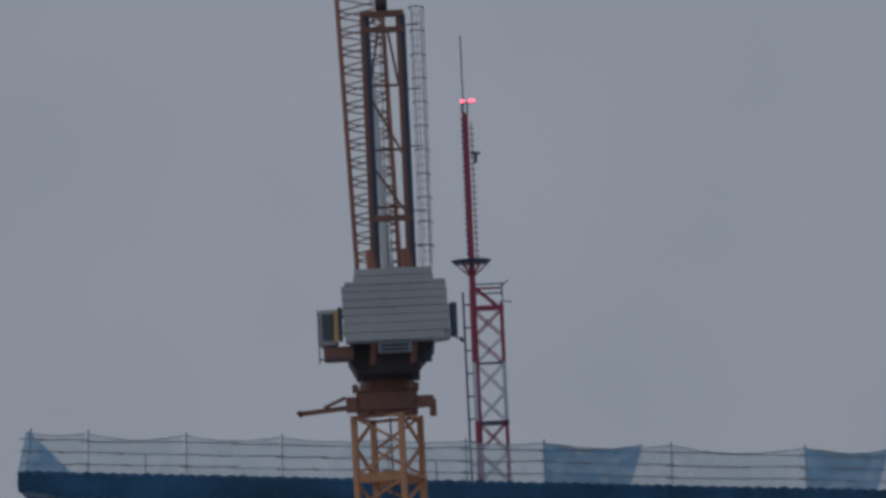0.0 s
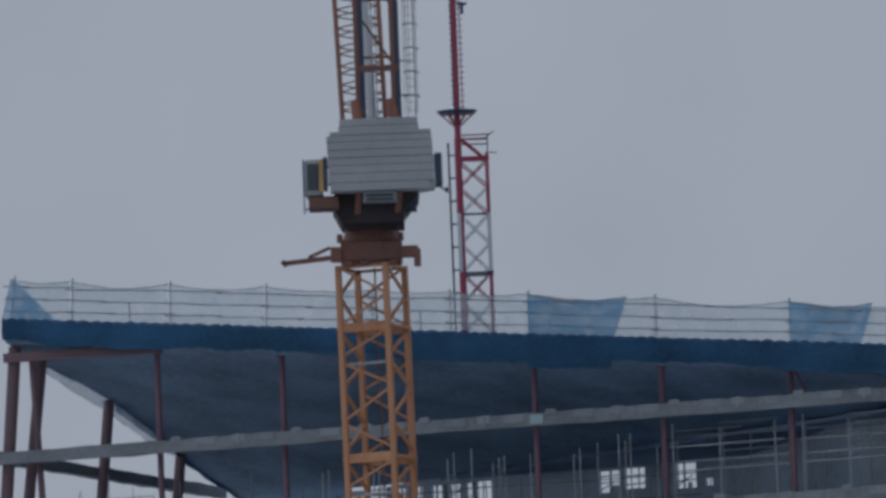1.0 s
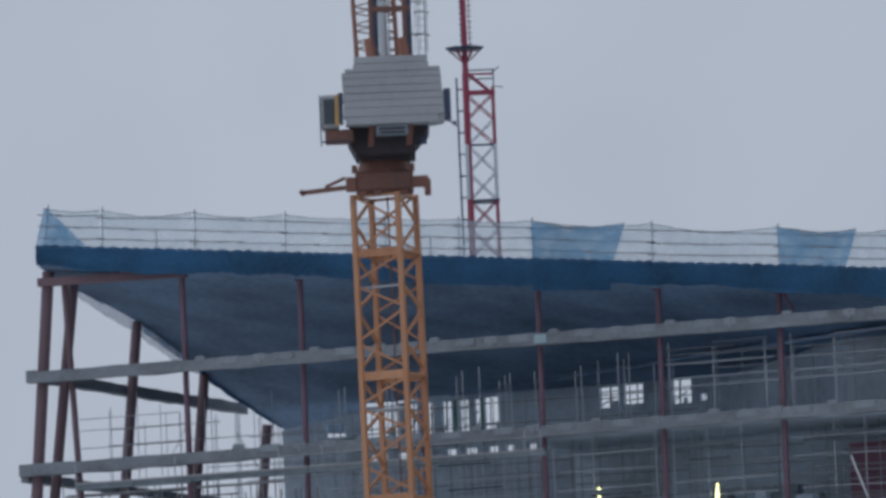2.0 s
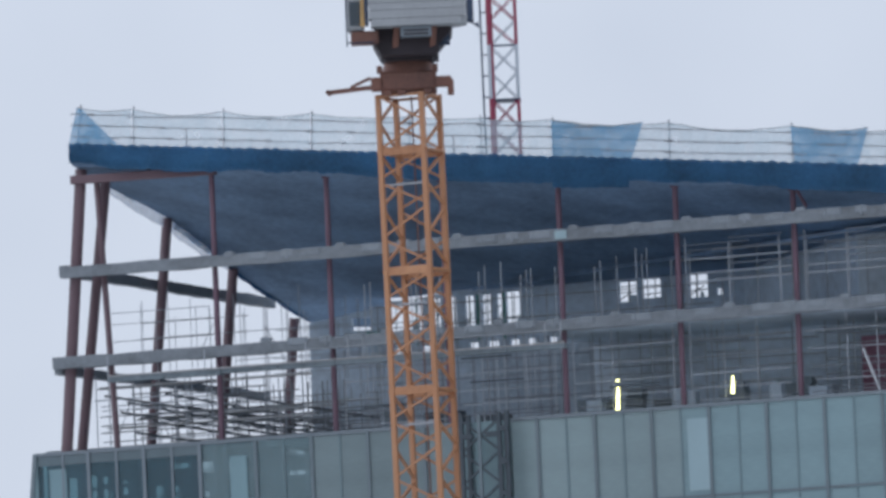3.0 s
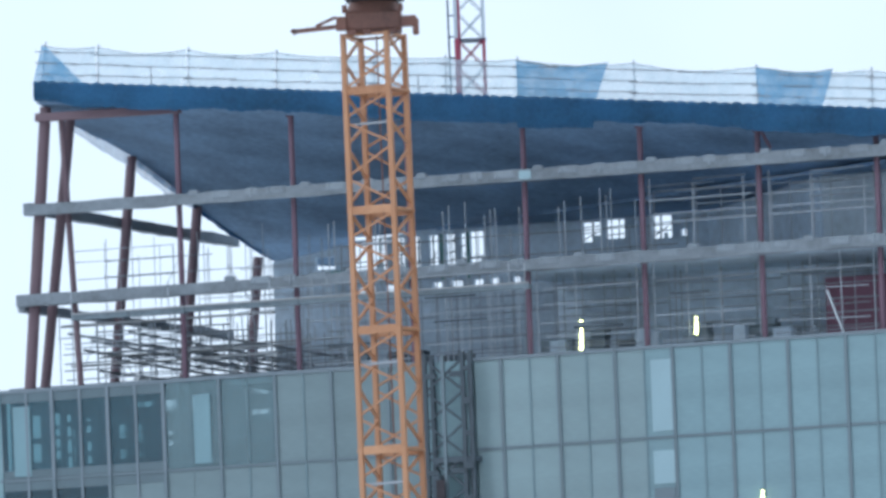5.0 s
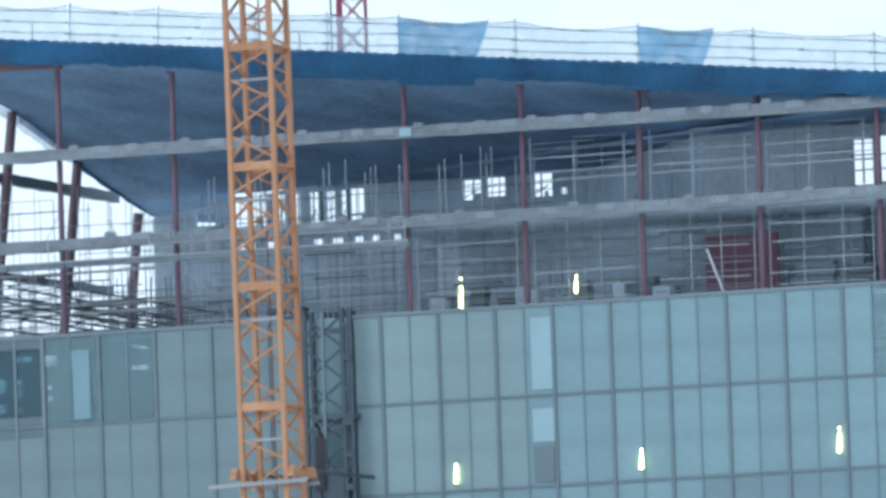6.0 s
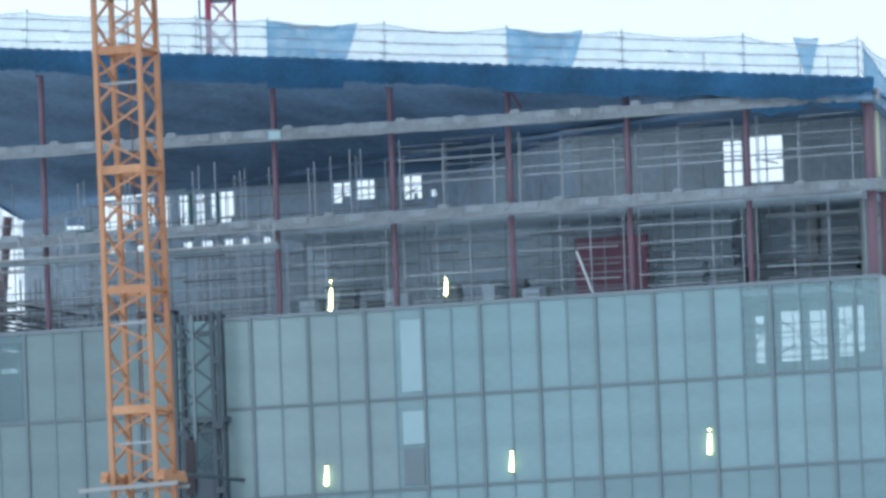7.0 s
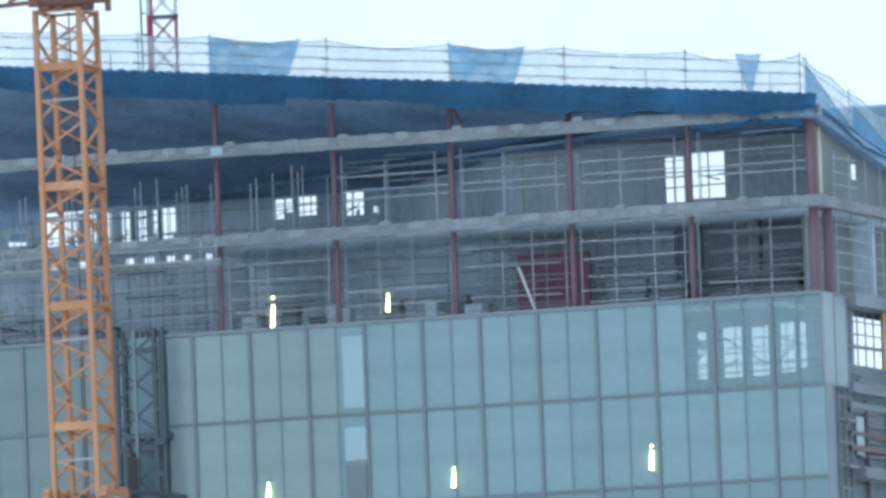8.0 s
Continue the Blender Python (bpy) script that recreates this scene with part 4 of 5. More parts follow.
# walkway in front of the lower beam
walkway = thing("walkway", (-36, -0.6, 52.3), "grey scaffold board walkway hung on the front", "walkway")
for i in range(8):
    part("board", solid((-48.3 + 2.98 * i, -0.75, 52.1 + random.uniform(-0.03, 0.03)), (-45.36 + 2.98 * i, -0.25, 52.34)), M_INSIDE, walkway)
for x in (-48.3, -43.2, -37.9, -35.7, -34.9, -31.4, -25.5, -24.7):
    bar("post", (x, -0.72, 52.0), (x, -0.72, 53.35), 0.028, M_TUBE, walkway)
bar("kerb", (-48.3, -0.77, 52.36), (-24.5, -0.77, 52.4), 0.04, M_PLANK, walkway, 4)
bar("rail", (-37.9, -0.72, 52.95), (-24.6, -0.72, 53.0), 0.024, M_TUBE, walkway)
# things left in the lower open storey
tagged(part("red_hoarding", solid((-11.4, 4.6, 48.75), (-7.7, 4.75, 52.1), 0.01), M_REDBOARD), "dull red board screen behind the scaffold", "hoarding")
tagged(bar("leaning_plank", (-9.95, 0.85, 51.2), (-9.0, 0.75, 48.75), 0.045, M_MASTWHITE, sides=4), "pale plank leaning on the scaffold", "plank")
tagged(part("green_sheet", solid((-44.9, 23.5, 55.1), (-43.9, 23.6, 55.7)), M_GREEN), "green sheet tied behind the scaffold", "sheet")
for x in (-42.0, -38.7, -37.3):
    tagged(part("green_strip", solid((x, 23.7, 54.9), (x + 0.12, 23.75, 57.2)), M_GREEN), "narrow green strip beside a raw opening", "sheet", "green strips")
for x, w, h in ((-20.2, 0.5, 1.0), (-19.4, 0.4, 0.8), (-15.2, 0.6, 0.9), (-24.6, 0.8, 0.7), (-13.2, 0.9, 0.6)):
    tagged(part("crate", solid((x, 2.0, TOP - 0.3), (x + w, 2.6, TOP + h), 0.03), M_CEMENT), "grey crate of building material on the slab", "crate", "crates")

# the dim storey's shade is put into these dark stack colours
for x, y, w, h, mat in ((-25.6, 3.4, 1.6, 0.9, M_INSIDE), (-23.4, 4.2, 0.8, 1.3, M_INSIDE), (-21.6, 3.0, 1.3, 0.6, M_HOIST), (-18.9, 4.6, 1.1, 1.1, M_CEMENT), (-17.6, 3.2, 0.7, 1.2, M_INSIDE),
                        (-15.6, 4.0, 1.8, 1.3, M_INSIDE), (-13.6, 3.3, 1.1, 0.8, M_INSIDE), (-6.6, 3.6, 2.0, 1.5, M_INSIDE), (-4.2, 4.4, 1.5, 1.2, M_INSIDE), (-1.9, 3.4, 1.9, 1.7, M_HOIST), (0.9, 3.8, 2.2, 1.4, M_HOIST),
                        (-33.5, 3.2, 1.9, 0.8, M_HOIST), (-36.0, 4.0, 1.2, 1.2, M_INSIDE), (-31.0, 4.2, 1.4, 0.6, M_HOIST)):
    stack = thing("material_stack", (x + w / 2, y + 0.4, TOP - 0.3), "dark stack of boards and timber on the bare slab", "stack", "material stacks")
    n = max(2, int(h / 0.3))
    for i in range(n):
        e = random.uniform(-0.12, 0.12)
        part("board", solid((x + e, y, TOP - 0.3 + i * (h + 0.3) / n), (x + w + e * 0.6, y + 0.8, TOP - 0.3 + (i + 0.94) * (h + 0.3) / n), 0.02), mat, stack)

# ---- work lamps ----
def work_lamp(x, z0, z1, y=-0.12):
    host = thing("work_lamp", (x, y, z0), "lit yellow tube work lamp hung upright", "lamp", "work lamps")
    bm = bmesh.new()
    mid, rise = lerp(z0, z1, 0.42), z1 - z0
    bmesh.ops.create_cone(bm, cap_ends=True, segments=10, radius1=0.085, radius2=0.05, depth=rise * 0.66, matrix=Matrix.Translation((x, y, mid)) @ Matrix.Rotation(radians(3), 4, "Y"))
    bmesh.ops.create_uvsphere(bm, u_segments=10, v_segments=6, radius=0.062, matrix=Matrix.Translation((x + 0.02, y, z1 - 0.14)))
    part("tube", bm, M_TUBELIGHT, host, "glowing tube")
    part("cap", solid((x - 0.06, y - 0.06, z0), (x + 0.06, y + 0.06, z0 + 0.08), 0.01), M_MULLION, host)
    part("cap", solid((x - 0.01, y - 0.06, z1 - 0.08), (x + 0.11, y + 0.06, z1), 0.01), M_MULLION, host)
    return host


for x, z0, z1, y in ((-22.52, TOP - 0.3, 50.65, 0.85), (-16.63, 49.4, 50.42, 0.85), (-22.69, 40.6, 41.7, -0.12), (-13.25, 40.75, 41.9, -0.12), (-3.27, 41.0, 42.4, -0.12)):
    work_lamp(x, z0, z1, y)

# ---- hoist mast in the open bay ----
hoist = thing("hoist_mast", (-29.1, 1.2, 0), "dark steel lattice hoist mast in the unglazed bay", "hoist mast")
HX0, HX1, HY0, HY1 = -30.0, -28.05, -0.75, 0.2
for x in (HX0, HX1):
    for y in (HY0, HY1):
        bar("chord", (x, y, 0), (x, y, 49.3), 0.1, M_HOIST, hoist, 4)
bar("guide_post", (-29.05, HY0 - 0.05, 0), (-29.05, HY0 - 0.05, 49.2), 0.075, M_MULLION, hoist, 4, label="paler grey guide post")
bar("rail", (HX1 + 0.42, HY0, 0), (HX1 + 0.42, HY0, 49.3), 0.085, M_HOIST, hoist, 4)
z, k = 49.0, 0
while z > 26:
    for s0, s1 in ((HX0, HX1), (HX1, HX0)):
        bar("brace", (s0, HY0, z), (s1, HY0, z - 1.55), 0.052, M_HOIST, hoist, 4)
    bar("crossbeam", (HX1 - 0.05, HY0, z - 0.5), (HX1 + 0.47, HY0, z - 0.5), 0.12 + 0.05 * (k % 2), M_HOIST, hoist, 4)
    if k % 3 == 0:
        bar("crossbeam", (HX0, HY0, z - 0.8), (-29.4, HY0, z - 0.8), 0.12, M_HOIST, hoist, 4)
        bar("crossbeam", (-28.75, HY0, z - 0.75), (HX1, HY0, z - 0.75), 0.13, M_HOIST, hoist, 4)
    z -= 1.55
    k += 1
part("landing", solid((-29.7, -0.8, 44.0), (-27.5, 0.3, 44.3), 0.02), M_HOIST, hoist)
# glass-coloured backing added close behind the lattice so it stays out of shadow
part("backing", solid((GAP[0], 0.3, 31.8), (GAP[1], 0.35, TOP - 0.1)), M_FILM, hoist, "filmed glass backing added behind the lattice")
cage = thing("hoist_cage", (-29.1, -0.9, 40.6), "dark hoist cage at the foot of the open bay", "hoist cage")
part("body", solid((-29.75, -1.0, 39.4), (-29.3, -0.3, 43.4), 0.04), M_HOIST, cage)
part("door", solid((-29.5, -1.06, 40.6), (-29.05, -1.0, 43.2), 0.01), M_MACHINE, cage)
part("hood", solid((-29.3, -0.9, 39.4), (-28.1, -0.4, 41.6), 0.05), M_HOIST, cage)

# ---- tower crane ----
crane = thing("tower_crane", (-27.9, -10.9, 0), "orange lattice luffing tower crane with grey ballast", "tower crane")
CX0, CX1, CY0, CY1 = -29.0, -26.8, -12.0, -9.8
SECTION = 5.67
RING0 = 61.12
FACES = (((CX0, CY0), (CX1, CY0)), ((CX1, CY0), (CX1, CY1)), ((CX1, CY1), (CX0, CY1)), ((CX0, CY1), (CX0, CY0)))
ZIGZAG = ((0.04, 1, 0.23, 0), (0.28, 0, 0.46, 1), (0.49, 1, 0.72, 0), (0.75, 0, 0.95, 1))


def ring_frame(z, h=0.4):
    bm = bmesh.new()
    for (ax, ay), (bx, by) in FACES:
        beam(bm, (ax, ay, z - 0.08), (bx, by, z - 0.08), 0.12 if ay == by else h, h if ay == by else 0.12)
    return bm


def mast_section(z1, z0, strokes, light_bar=True):
    section = part("mast_section", ring_frame(z1, 0.4 if light_bar else 0.12), M_CRANE, crane)
    for x in (CX0, CX1):
        for y in (CY0, CY1):
            bar("leg", (x, y, z0), (x, y, z1), 0.115, M_CRANE, section, 4)
    for n, ((ax, ay), (bx, by)) in enumerate(FACES):
        for f0, s0, f1, s1 in strokes:
            p = (ax if s0 == 0 else bx, ay if s0 == 0 else by, lerp(z1, z0, f0))
            q = (ax if s1 == 0 else bx, ay if s1 == 0 else by, lerp(z1, z0, f1))
            bar("brace", p, q, 0.05 if n % 2 == 0 else 0.06, M_CRANE, section, 4)
    if light_bar:
        z = lerp(z1, z0, 0.295)
        bar("tread", (CX0 + 0.1, CY0 + 0.15, z), (CX1 - 0.1, CY0 + 0.15, z + 0.02), 0.06, M_TUBE, section, 6, label="pale ladder landing tube")
    # ladder inside
    for dx in (0.0, 0.4):
        bar("ladder_rail", (-28.05 + dx, CY1 - 0.35, z0), (-28.05 + dx, CY1 - 0.35, z1), 0.03, M_CRANEDARK, section, 4)
    lean = Matrix.Translation((-27.9, -10.9, 62)) @ Matrix.Rotation(radians(-0.45), 4, "Y") @ Matrix.Translation((27.9, 10.9, -62))
    section.matrix_basis = lean @ section.matrix_basis
    return section


mast_section(63.75, RING0, ((0.02, 0, 0.5, 1), (0.5, 1, 0.98, 0)), False)
z = RING0
while z > SECTION:
    mast_section(z, z - SECTION, ZIGZAG)
    z -= SECTION
mast_section(z, 0.0, ((0.1, 0, 0.9, 1),), False)
part("footing", solid((-31, -14, 0), (-24.8, -7.8, 0.5), 0.05), M_CONCRETE, crane, "concrete footing")
# collar that ties the mast to the building
collar = thing("mast_collar", (-27.9, -10.9, 40.9), "orange and grey tie collar clamped round the mast", "mast collar")
for y in (CY0 - 0.35, CY1 + 0.35):
    bar("frame", (-30.6 if y < -11 else -29.6, y, 40.3), (-25.6 if y < -11 else -26.2, y, 40.45), 0.09, M_PLANK, collar, 4, label="pale grey frame bar")
for x in (CX0 - 0.35, CX1 + 0.35):
    bar("frame", (x, CY0 - 0.4, 40.8), (x, CY1 + 0.4, 40.8), 0.16, M_CRANE, collar, 4)
    for y in (CY0, CY1):
        part("clamp", solid((x - 0.18, y - 0.2, 40.7), (x + 0.18, y + 0.2, 41.15), 0.03), M_CRANE, collar)
bar("strut", (-26.4, -9.5, 41.0), (-27.2, 0.1, 41.2), 0.1, M_HOIST, collar, 8, label="dark tie strut")
bar("strut", (-29.4, -9.5, 41.0), (-30.3, 0.1, 41.2), 0.1, M_HOIST, collar, 8, label="dark tie strut")
collar.location.x += 0.18

# the slewing upper works, turned towards the street
SLEW = pose(-27.9, -10.9, 0, 0, 0, 22.0)


def up(x, y, z):
    return SLEW @ Vector((x, y, z))


def turned(bm):
    bm.transform(SLEW)
    return bm


def block(lo, hi, bevel=0.03):
    return turned(solid(lo, hi, bevel))


def prism(outline, y0, y1, bevel=0.02):
    """A solid whose outline in x and z is drawn and pulled from y0 to y1."""
    bm = bmesh.new()
    a = [bm.verts.new((x, y0, z)) for x, z in outline]
    b = [bm.verts.new((x, y1, z)) for x, z in outline]
    bm.faces.new(a)
    bm.faces.new(b[::-1])
    for i in range(len(a)):
        j = (i + 1) % len(a)
        bm.faces.new((a[i], b[i], b[j], a[j]))
    bmesh.ops.recalc_face_normals(bm, faces=bm.faces[:])
    if bevel:
        bmesh.ops.bevel(bm, geom=bm.edges[:], offset=bevel, segments=1, affect="EDGES")
    return turned(bm)


# ring and its square frame with outriggers
turret = bmesh.new()
bmesh.ops.create_cone(turret, cap_ends=True, segments=28, radius1=1.32, radius2=1.08, depth=0.75, matrix=Matrix.Translation((0.03, 0, 65.0)))
slew_ring = part("slewing_ring", turned(turret), M_CRANEDARK, crane, "dull brown slewing ring")
part("pedestal", block((-1.3, -1.3, 63.85), (1.36, 1.3, 64.75), 0.08), M_CRANEDARK, crane, "dull brown pedestal")
for x in (-1.32, 1.3):
    part("lug", block((x - 0.13, -1.35, 64.7), (x + 0.13, -0.9, 65.05), 0.03), M_CRANEDARK, crane)
part("outrigger_frame", block((-1.75, -1.45, 63.85), (-1.25, -0.95, 64.5), 0.05), M_CRANEDARK, crane)
part("outrigger_frame", block((1.25, -1.45, 63.95), (2.05, -0.95, 64.45), 0.05), M_CRANEDARK, crane)
part("outrigger_foot", block((1.85, -1.4, 63.55), (2.15, -1.0, 64.3), 0.04), M_CRANEDARK, crane)
for x in (-1.0, -0.3, 0.9):
    part("pad", block((x - 0.2, -1.4, 63.65), (x + 0.2, -1.0, 63.87), 0.03), M_CRANEDARK, crane)
bar("outrigger_arm", up(-1.7, -1.2, 64.05), up(-3.8, -1.2, 63.88), 0.10, M_CRANEDARK, crane, 4)
bar("outrigger_arm", up(-1.75, -1.2, 64.5), up(-2.7, -1.2, 64.1), 0.07, M_CRANEDARK, crane, 4)
bar("outrigger_arm", up(-3.65, -1.2, 63.78), up(-3.85, -1.2, 63.98), 0.10, M_CRANEDARK, crane, 4)
# machinery deck
part("deck_body", prism(((-1.4, 66.9), (2.2, 66.9), (2.15, 66.5), (1.75, 66.1), (1.5, 65.8), (1.5, 65.4), (-1.2, 65.4), (-1.35, 65.7), (-1.6, 66.2)), -2.6, 1.6, 0.03), M_MACHINE, crane, "blackened machinery deck")
part("under_frame", prism(((-1.2, 65.55), (1.35, 65.55), (1.2, 65.25), (-1.0, 65.25)), -1.5, 1.5, 0.02), M_MACHINE, crane)
for x in (-0.4, 1.35):
    bar("bracket", up(x, -3.3, 66.9), up(x - 0.15, -2.4, 65.7), 0.13, M_CRANEDARK, crane, 4)
bar("winch_drum", up(1.55, -1.9, 66.15), up(2.05, -1.9, 66.15), 0.32, M_NAVY, crane, 14)
# ballast: a stack of slabs, three widths
LAYERS = [(66.62, 66.98, -1.62, 2.62), (66.98, 67.38, -1.70, 2.86), (67.38, 67.72, -1.72, 2.86), (67.72, 68.06, -1.72, 2.85), (68.06, 68.40, -1.72, 2.83),
          (68.40, 68.74, -1.72, 2.82), (68.74, 69.02, -1.72, 2.80), (69.02, 69.20, -1.6, 2.75), (69.06, 69.42, -1.18, 2.24), (69.42, 69.74, -1.16, 2.22)]
for z0, z1, x0, x1 in LAYERS:
    part("ballast_slab", block((x0 + random.uniform(-0.02, 0.02), -4.1 + random.uniform(-0.03, 0.03), z0 + 0.006), (x1 + random.uniform(-0.02, 0.02), -2.9, z1 - 0.006), 0.02), M_WEIGHT, crane)
part("ballast_frame", block((-1.5, -4.0, 66.66), (2.5, -3.0, 69.0), 0.0), M_MACHINE, crane)
for x0, x1 in ((-1.92, -1.74), (2.88, 3.2)):
    part("side_plate", block((x0, -4.0, 66.75), (x1, -2.9, 68.15), 0.04), M_NAVY, crane, "dark blue side plate")
part("corner_block", prism(((2.55, 66.98), (2.95, 66.98), (2.85, 66.62), (2.1, 66.52)), -4.0, -2.9, 0.02), M_WEIGHT, crane)
louvre = part("louvre_box", block((-0.25, -3.9, 66.12), (1.2, -3.2, 66.62), 0.03), M_PALEMULLION, crane, "grey louvred box")
for z in (66.25, 66.42):
    part("louvre", block((-0.1, -3.95, z - 0.05), (1.05, -3.9, z + 0.03), 0.0), M_MACHINE, louvre)
# cab
cab = part("cab", block((-2.75, -3.6, 66.55), (-1.95, -2.0, 68.1), 0.10), M_WEIGHT, crane, "small grey operator's cab")
part("window", block((-2.80, -3.3, 67.0), (-2.74, -2.2, 67.95), 0.0), M_NAVY, cab)
part("window", block((-2.62, -3.64, 66.75), (-2.1, -3.59, 67.9), 0.0), M_HOIST, cab)
# bright reflection on the cab's side, given as an orange-yellow strip
part("door", prism(((-2.12, 66.7), (-1.95, 66.65), (-1.78, 67.0), (-1.8, 67.75), (-1.92, 68.1), (-2.08, 68.05)), -3.8, -3.62, 0.01), M_YELLOW, cab, "orange-yellow strip on the cab with its reflection in the colour")
part("cab_floor", block((-2.6, -3.5, 65.95), (-1.3, -2.0, 66.5), 0.05), M_CRANEDARK, crane, "brown cab support")
for x in (-2.78,):
    bar("cab_rail", up(x, -3.6, 65.75), up(x, -3.6, 68.1), 0.03, M_NAVY, crane)
    bar("cab_rail", up(x, -3.6, 65.95), up(-1.5, -3.6, 65.95), 0.035, M_NAVY, crane)
bar("cable_arm", up(3.05, -3.4, 66.75), up(3.5, -3.3, 66.45), 0.035, M_NAVY, crane)
part("cable_clamp", block((3.28, -3.4, 66.5), (3.42, -3.25, 66.7), 0.02), M_NAVY, crane)

# A-frame: two heavy legs with their back stays, crossbars and diagonals
for x, s in ((-0.30, -1), (1.24, 1)):
    bar("frame_leg", up(x, -2.7, 69.7), up(x, -2.5, 81.1), 0.10, M_CRANEDARK, crane, 4, 0.18)
    # the leg's shaded inner side, drawn as a separate dark blue bar
    bar("frame_leg_flange", up(x + 0.21, -2.6, 69.7), up(x + 0.21, -2.45, 80.9), 0.11, M_NAVY, crane, 4, 0.2, "dark blue bar standing in for the leg's shaded inner side")
    bar("frame_shoe", up(x - 0.02, -2.8, 69.6), up(x - 0.12, -2.7, 70.7), 0.13, M_CRANERED, crane, 4, 0.2)
    bar("back_stay", up(x + 0.05, -0.9, 66.9), up(x + 0.12, -2.2, 81.0), 0.06, M_CRANEDARK, crane, 4)
for z, r in ((80.95, 0.26), (80.25, 0.13), (72.05, 0.2)):
    bar("crossbar", up(-0.4, -2.62, z), up(1.5, -2.62, z), r, M_CRANEDARK, crane, 4, 0.12)
for z in (77.9, 75.1, 72.6):
    bar("thin_crossbar", up(0.0, -2.0, z), up(1.2, -2.0, z), 0.05, M_CRANEDARK, crane, 4)
for (xa, za), (xb, zb) in (((0.75, 80.4), (1.15, 77.9)), ((0.35, 80.3), (-0.05, 78.0)), ((0.0, 77.2), (1.2, 74.9)), ((0.0, 74.2), (1.25, 72.3)), ((0.4, 81.3), (0.1, 80.6))):
    bar("diagonal", up(xa, -2.1, za), up(xb, -2.1, zb), 0.05, M_CRANEDARK, crane, 4)
bmw = bmesh.new()
bmesh.ops.create_cone(bmw, cap_ends=True, segments=18, radius1=0.3, radius2=0.3, depth=0.5, matrix=Matrix.Translation((0.55, -2.4, 81.35)) @ Matrix.Rotation(radians(90), 4, "Y"))
part("head_sheave", turned(bmw), M_MACHINE, crane, "black rope sheave")
for x in (0.45, 0.62):
    bar("rope", up(x, -2.2, 81.4), up(x - 0.1, 0.4, 69.8), 0.018, M_MACHINE, crane)
# caged ladder beside the A-frame
for dx, dy in ((0.0, -2.0), (0.33, -2.0)):
    bar("ladder_rail", up(1.83 + dx, dy, 69.7), up(1.88 + dx, dy, 81.2), 0.019, M_DARKTUBE, crane)
for i in range(33):
    bar("ladder_rung", up(1.84, -2.0, 69.9 + 0.345 * i), up(2.19, -2.0, 69.9 + 0.345 * i), 0.012, M_DARKTUBE, crane)
for x, y in ((1.78, -2.7), (2.02, -2.85), (2.27, -2.7), (2.34, -2.4)):
    bar("cage_strap", up(x - 0.08, y, 70.0), up(x + 0.03, y, 81.2), 0.014, M_DARKTUBE, crane)
for i in range(11):
    z = 70.8 + 1.04 * i
    pts = [up(1.74, -2.1, z), up(1.76, -2.7, z), up(2.02, -2.87, z), up(2.28, -2.7, z), up(2.36, -2.1, z)]
    hoop = part("cage_hoop", bmesh.new(), M_DARKTUBE, crane)
    bm = bmesh.new()
    for p, q in zip(pts, pts[1:]):
        beam(bm, p, q, 0.05, 0.05)
    bm.to_mesh(hoop.data)
    bm.free()
for z in (80.5, 77.7, 75.2, 72.4, 70.9):
    bar("ladder_bracket", up(1.4, -2.1, z), up(2.1, -2.1, z), 0.035, M_DARKTUBE, crane)
# luffing jib rising away behind the frame
J0, J1 = Vector((-0.07, 1.8, 69.6)), Vector((-0.80, 10.5, 97.0))
JW0, JW1 = 0.93, 1.02
jib = part("jib_foot", block((-1.1, 1.0, 66.8), (0.75, 2.4, 69.9), 0.08), M_CRANE, crane)
NJ = 32


def jib_at(f, sx, sy):
    c = J0.lerp(J1, f)
    w = lerp(JW0, JW1, f)
    return up(c.x + sx * w, c.y + sy * 0.75, c.z + (0.25 if sy < 0 else -0.1))


for sx in (-1, 1):
    for sy in (-1, 1):
        bar("chord", jib_at(0, sx, sy), jib_at(1, sx, sy), 0.115 if sy < 0 else 0.09, M_CRANERED, jib, 6)
for i in range(NJ):
    a, b = i / NJ, (i + 1) / NJ
    for sy in (-1, 1):
        bar("lace", jib_at(a, -1, sy), jib_at((a + b) / 2, 1, sy), 0.028, M_CRANEDARK, jib, 4)
        bar("lace", jib_at((a + b) / 2, 1, sy), jib_at(b, -1, sy), 0.028, M_CRANEDARK, jib, 4)
    for sx in (-1, 1):
        bar("lace", jib_at(a, sx, -1), jib_at(b, sx, 1), 0.028, M_CRANEDARK, jib, 4)
        bar("lace", jib_at(a, sx, 1), jib_at(a, sx, -1), 0.03, M_CRANEDARK, jib, 4)
bar("luffing_ram", up(0.32, 0.6, 69.5), up(-0.1, 2.2, 79.5), 0.22, M_MASTWHITE, crane, 12, label="pale grey luffing ram")

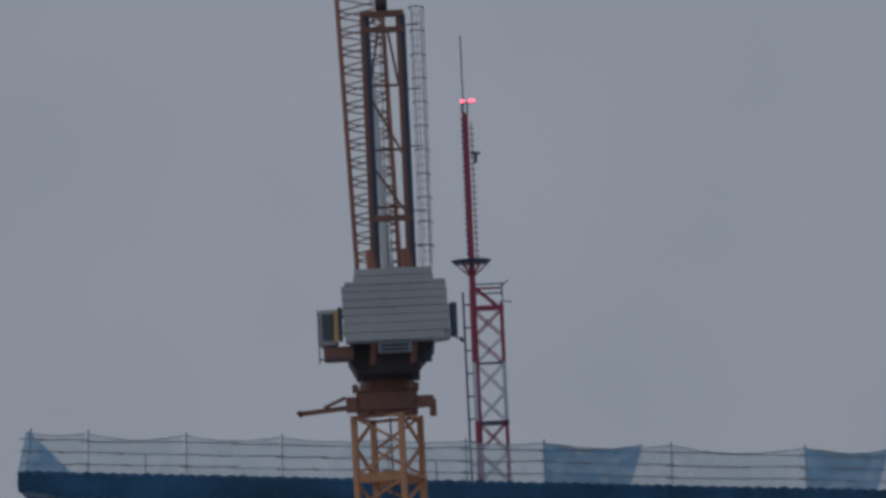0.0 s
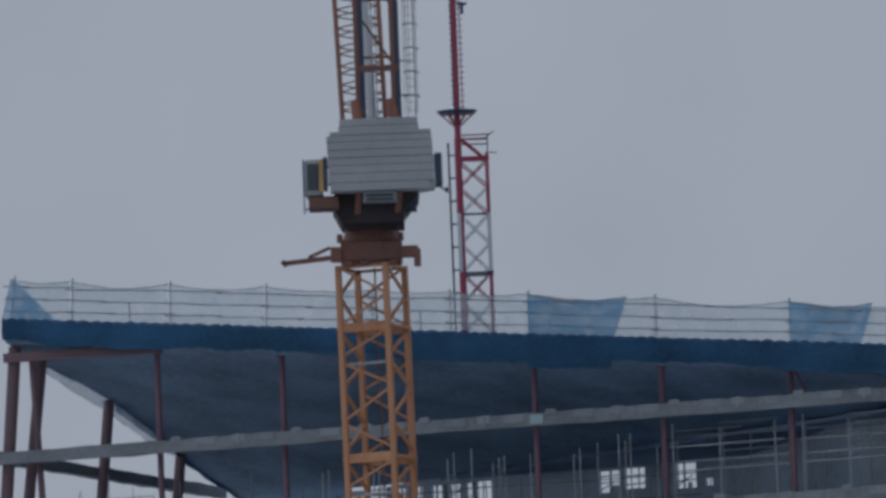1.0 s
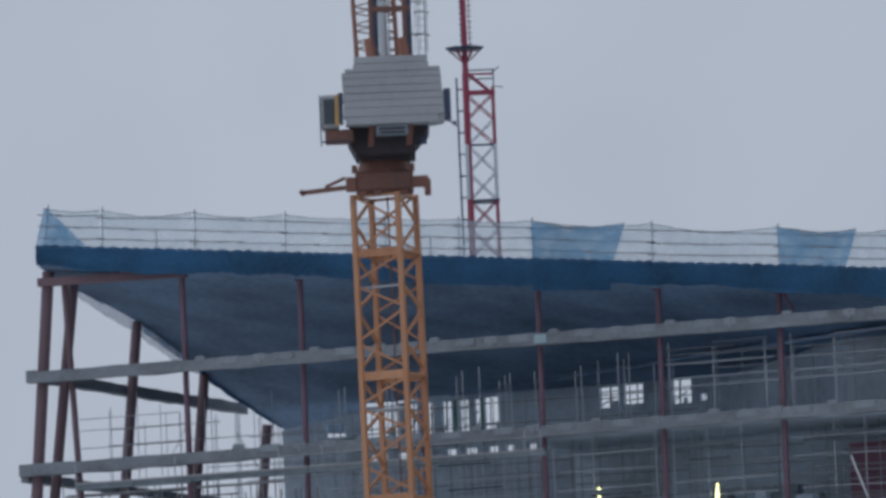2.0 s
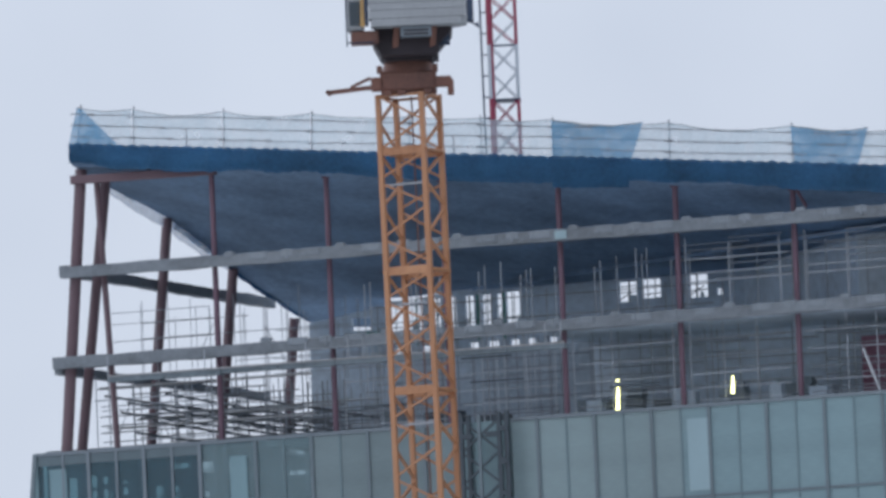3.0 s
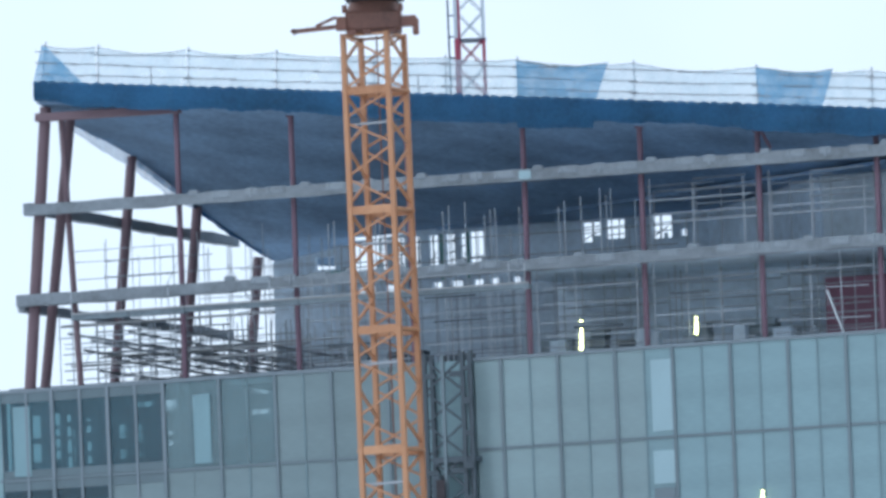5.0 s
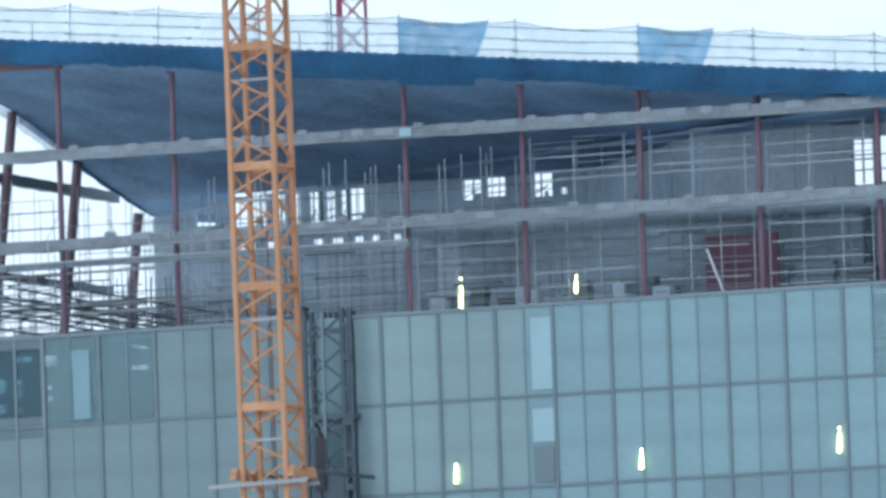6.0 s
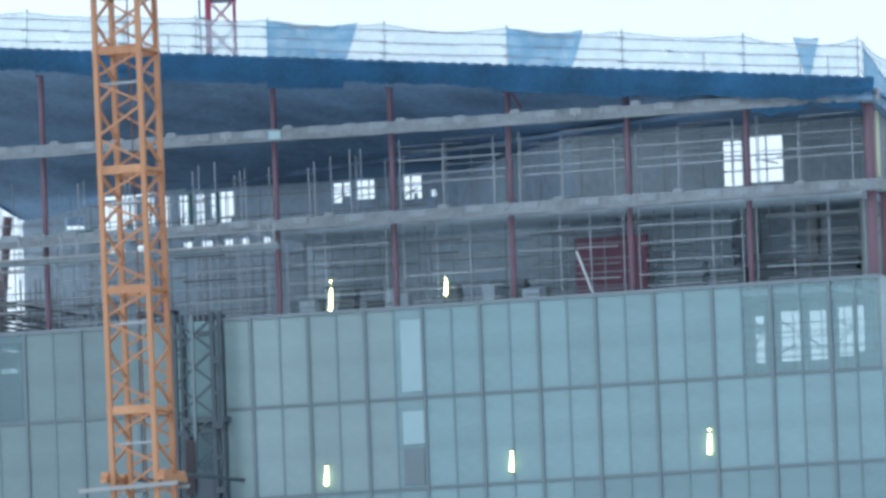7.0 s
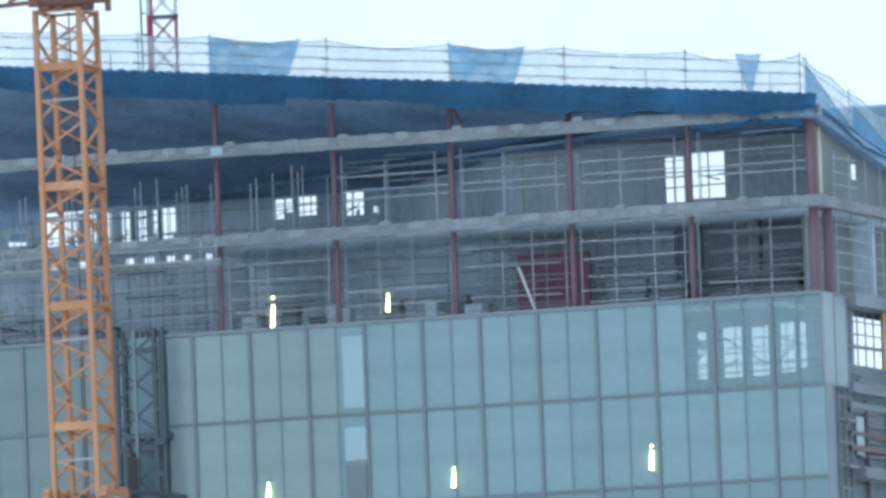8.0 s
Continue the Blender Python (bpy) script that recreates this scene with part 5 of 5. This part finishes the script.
# ---- red and white radio mast on the back of the roof ----
radio = thing("radio_mast", (-45.8, 45.0, 0), "red and white lattice radio mast standing on the roof", "radio mast")
RX0, RX1, RY0, RY1 = -45.83, -44.46, 45.0, 46.37
BANDS = [(75.6, 72.0, M_MASTRED), (72.0, 69.2, M_MASTWHITE), (69.2, 63.4, M_MASTRED), (63.4, 59.9, M_MASTWHITE)]
for z1, z0, mat in BANDS:
    host = part("lattice_section", solid((RX0 - 0.12, RY0 - 0.12, z1 - 0.1), (RX1 + 0.12, RY1 + 0.12, z1 - 0.02)) if z1 < 70 and z1 > 63 else solid((RX0, RY0 - 0.05, z1 - 0.1), (RX1, RY0 + 0.05, z1)), mat if z1 > 75 else M_NAVY if z1 > 65.5 else mat, radio)
    for x in (RX0, RX1):
        for y in (RY0, RY1):
            thick = 0.16 if (x == RX0 and y == RY0) else 0.09
            bar("leg", (x, y, z0), (x, y, z1 if x == RX0 else min(z1, 74.9)), thick, mat, host, 10)
    n = max(1, round((min(z1, 74.6) - z0) / 1.42))
    top = min(z1, 74.6)
    for i in range(n):
        a, b = lerp(top, z0, i / n), lerp(top, z0, (i + 1) / n)
        for y in (RY0, RY1):
            bar("brace", (RX0, y, a), (RX1, y, b), 0.03, mat if mat is M_MASTWHITE else M_MASTRED, host, 4)
            bar("brace", (RX1, y, a), (RX0, y, b), 0.03, M_MASTWHITE if i % 2 else mat, host, 4)
bar("strut", (RX0, RY0, 75.7), (RX1, RY0, 74.5), 0.09, M_MASTRED, radio, 6)
bar("crossbar", (RX0 - 0.1, RY0, 74.6), (RX1 + 0.1, RY0, 74.6), 0.12, M_MASTRED, radio, 4)
for z in (75.75, 75.3):
    bar("hand_rail", (RX0, RY0, z), (RX1 + 0.1, RY0, z), 0.035, M_NAVY, radio)
bar("hand_rail", (RX1 + 0.05, RY0, 74.6), (RX1 + 0.05, RY0, 75.8), 0.035, M_NAVY, radio)
bar("aerial", (RX1, RY0, 75.6), (RX1 + 0.35, RY0, 75.9), 0.03, M_NAVY, radio)
bar("aerial", (RX1 + 0.1, RY0, 74.9), (RX1 + 0.5, RY0, 74.85), 0.025, M_NAVY, radio)
PX, PY = -45.8, 45.0
bar("pole", (PX, PY, 65.0), (PX, PY, 84.0), 0.15, M_MASTRED, radio, 12)
bar("pole_rail", (PX + 0.28, PY, 76.9), (PX + 0.28, PY, 83.6), 0.03, M_MASTRED, radio)
for i in range(23):
    bar("step", (PX + 0.1, PY, 77.1 + 0.28 * i), (PX + 0.42, PY, 77.1 + 0.28 * i), 0.022, M_NAVY, radio)
for i in range(24):
    part("pole_slot", solid((PX - 0.2, PY - 0.16, 77.2 + 0.28 * i), (PX - 0.12, PY + 0.1, 77.32 + 0.28 * i)), M_NAVY, radio)
bar("whip", (PX - 0.05, PY, 84.0), (PX - 0.05, PY, 87.75), 0.035, M_NAVY, radio)
for x in (-0.13, 0.13):
    bar("prong", (PX + x, PY, 84.0), (PX + x, PY, 84.45), 0.04, M_NAVY, radio)
disc = bmesh.new()
bmesh.ops.create_cone(disc, cap_ends=True, segments=28, radius1=0.85, radius2=0.98, depth=0.14, matrix=Matrix.Translation((PX, PY, 76.85)))
platform = part("platform", disc, M_NAVY, radio, "dark round platform")
for a in range(6):
    d = Vector((math.cos(a * 1.047), math.sin(a * 1.047), 0))
    bar("strut", Vector((PX, PY, 76.2)) + d * 0.15, Vector((PX, PY, 76.8)) + d * 0.8, 0.04, M_MASTRED, platform)
part("bracket", solid((PX + 0.2, PY - 0.1, 82.0), (PX + 0.65, PY + 0.1, 82.12)), M_NAVY, radio)
part("bracket", solid((PX + 0.35, PY - 0.08, 81.6), (PX + 0.5, PY + 0.08, 82.0)), M_NAVY, radio)
for x in (-0.08, 0.3, 0.42):
    ball = bmesh.new()
    bmesh.ops.create_icosphere(ball, subdivisions=2, radius=0.10, matrix=Matrix.Translation((PX + x, PY, 84.6)) @ Matrix.Diagonal((1, 1, 0.8, 1)))
    part("warning_light", ball, M_WARNLIGHT, radio, "lit red warning light")
bar("lamp_arm", (PX - 0.15, PY, 84.5), (PX + 0.5, PY, 84.5), 0.03, M_NAVY, radio)
bar("cable", (RX0 - 0.4, RY0, 59.9), (RX0 - 0.45, RY0, 75.4), 0.05, M_NAVY, radio)
for i in range(9):
    bar("cable_clip", (RX0 - 0.5, RY0, 66 + 1.1 * i), (RX0 - 0.1, RY0, 66 + 1.1 * i), 0.04, M_NAVY, radio)
radio.matrix_basis = pose(-38.27, 26.0, 0.19, 0, 0, 22.0) @ Matrix.Diagonal((0.9677, 0.9677, 0.9677, 1))
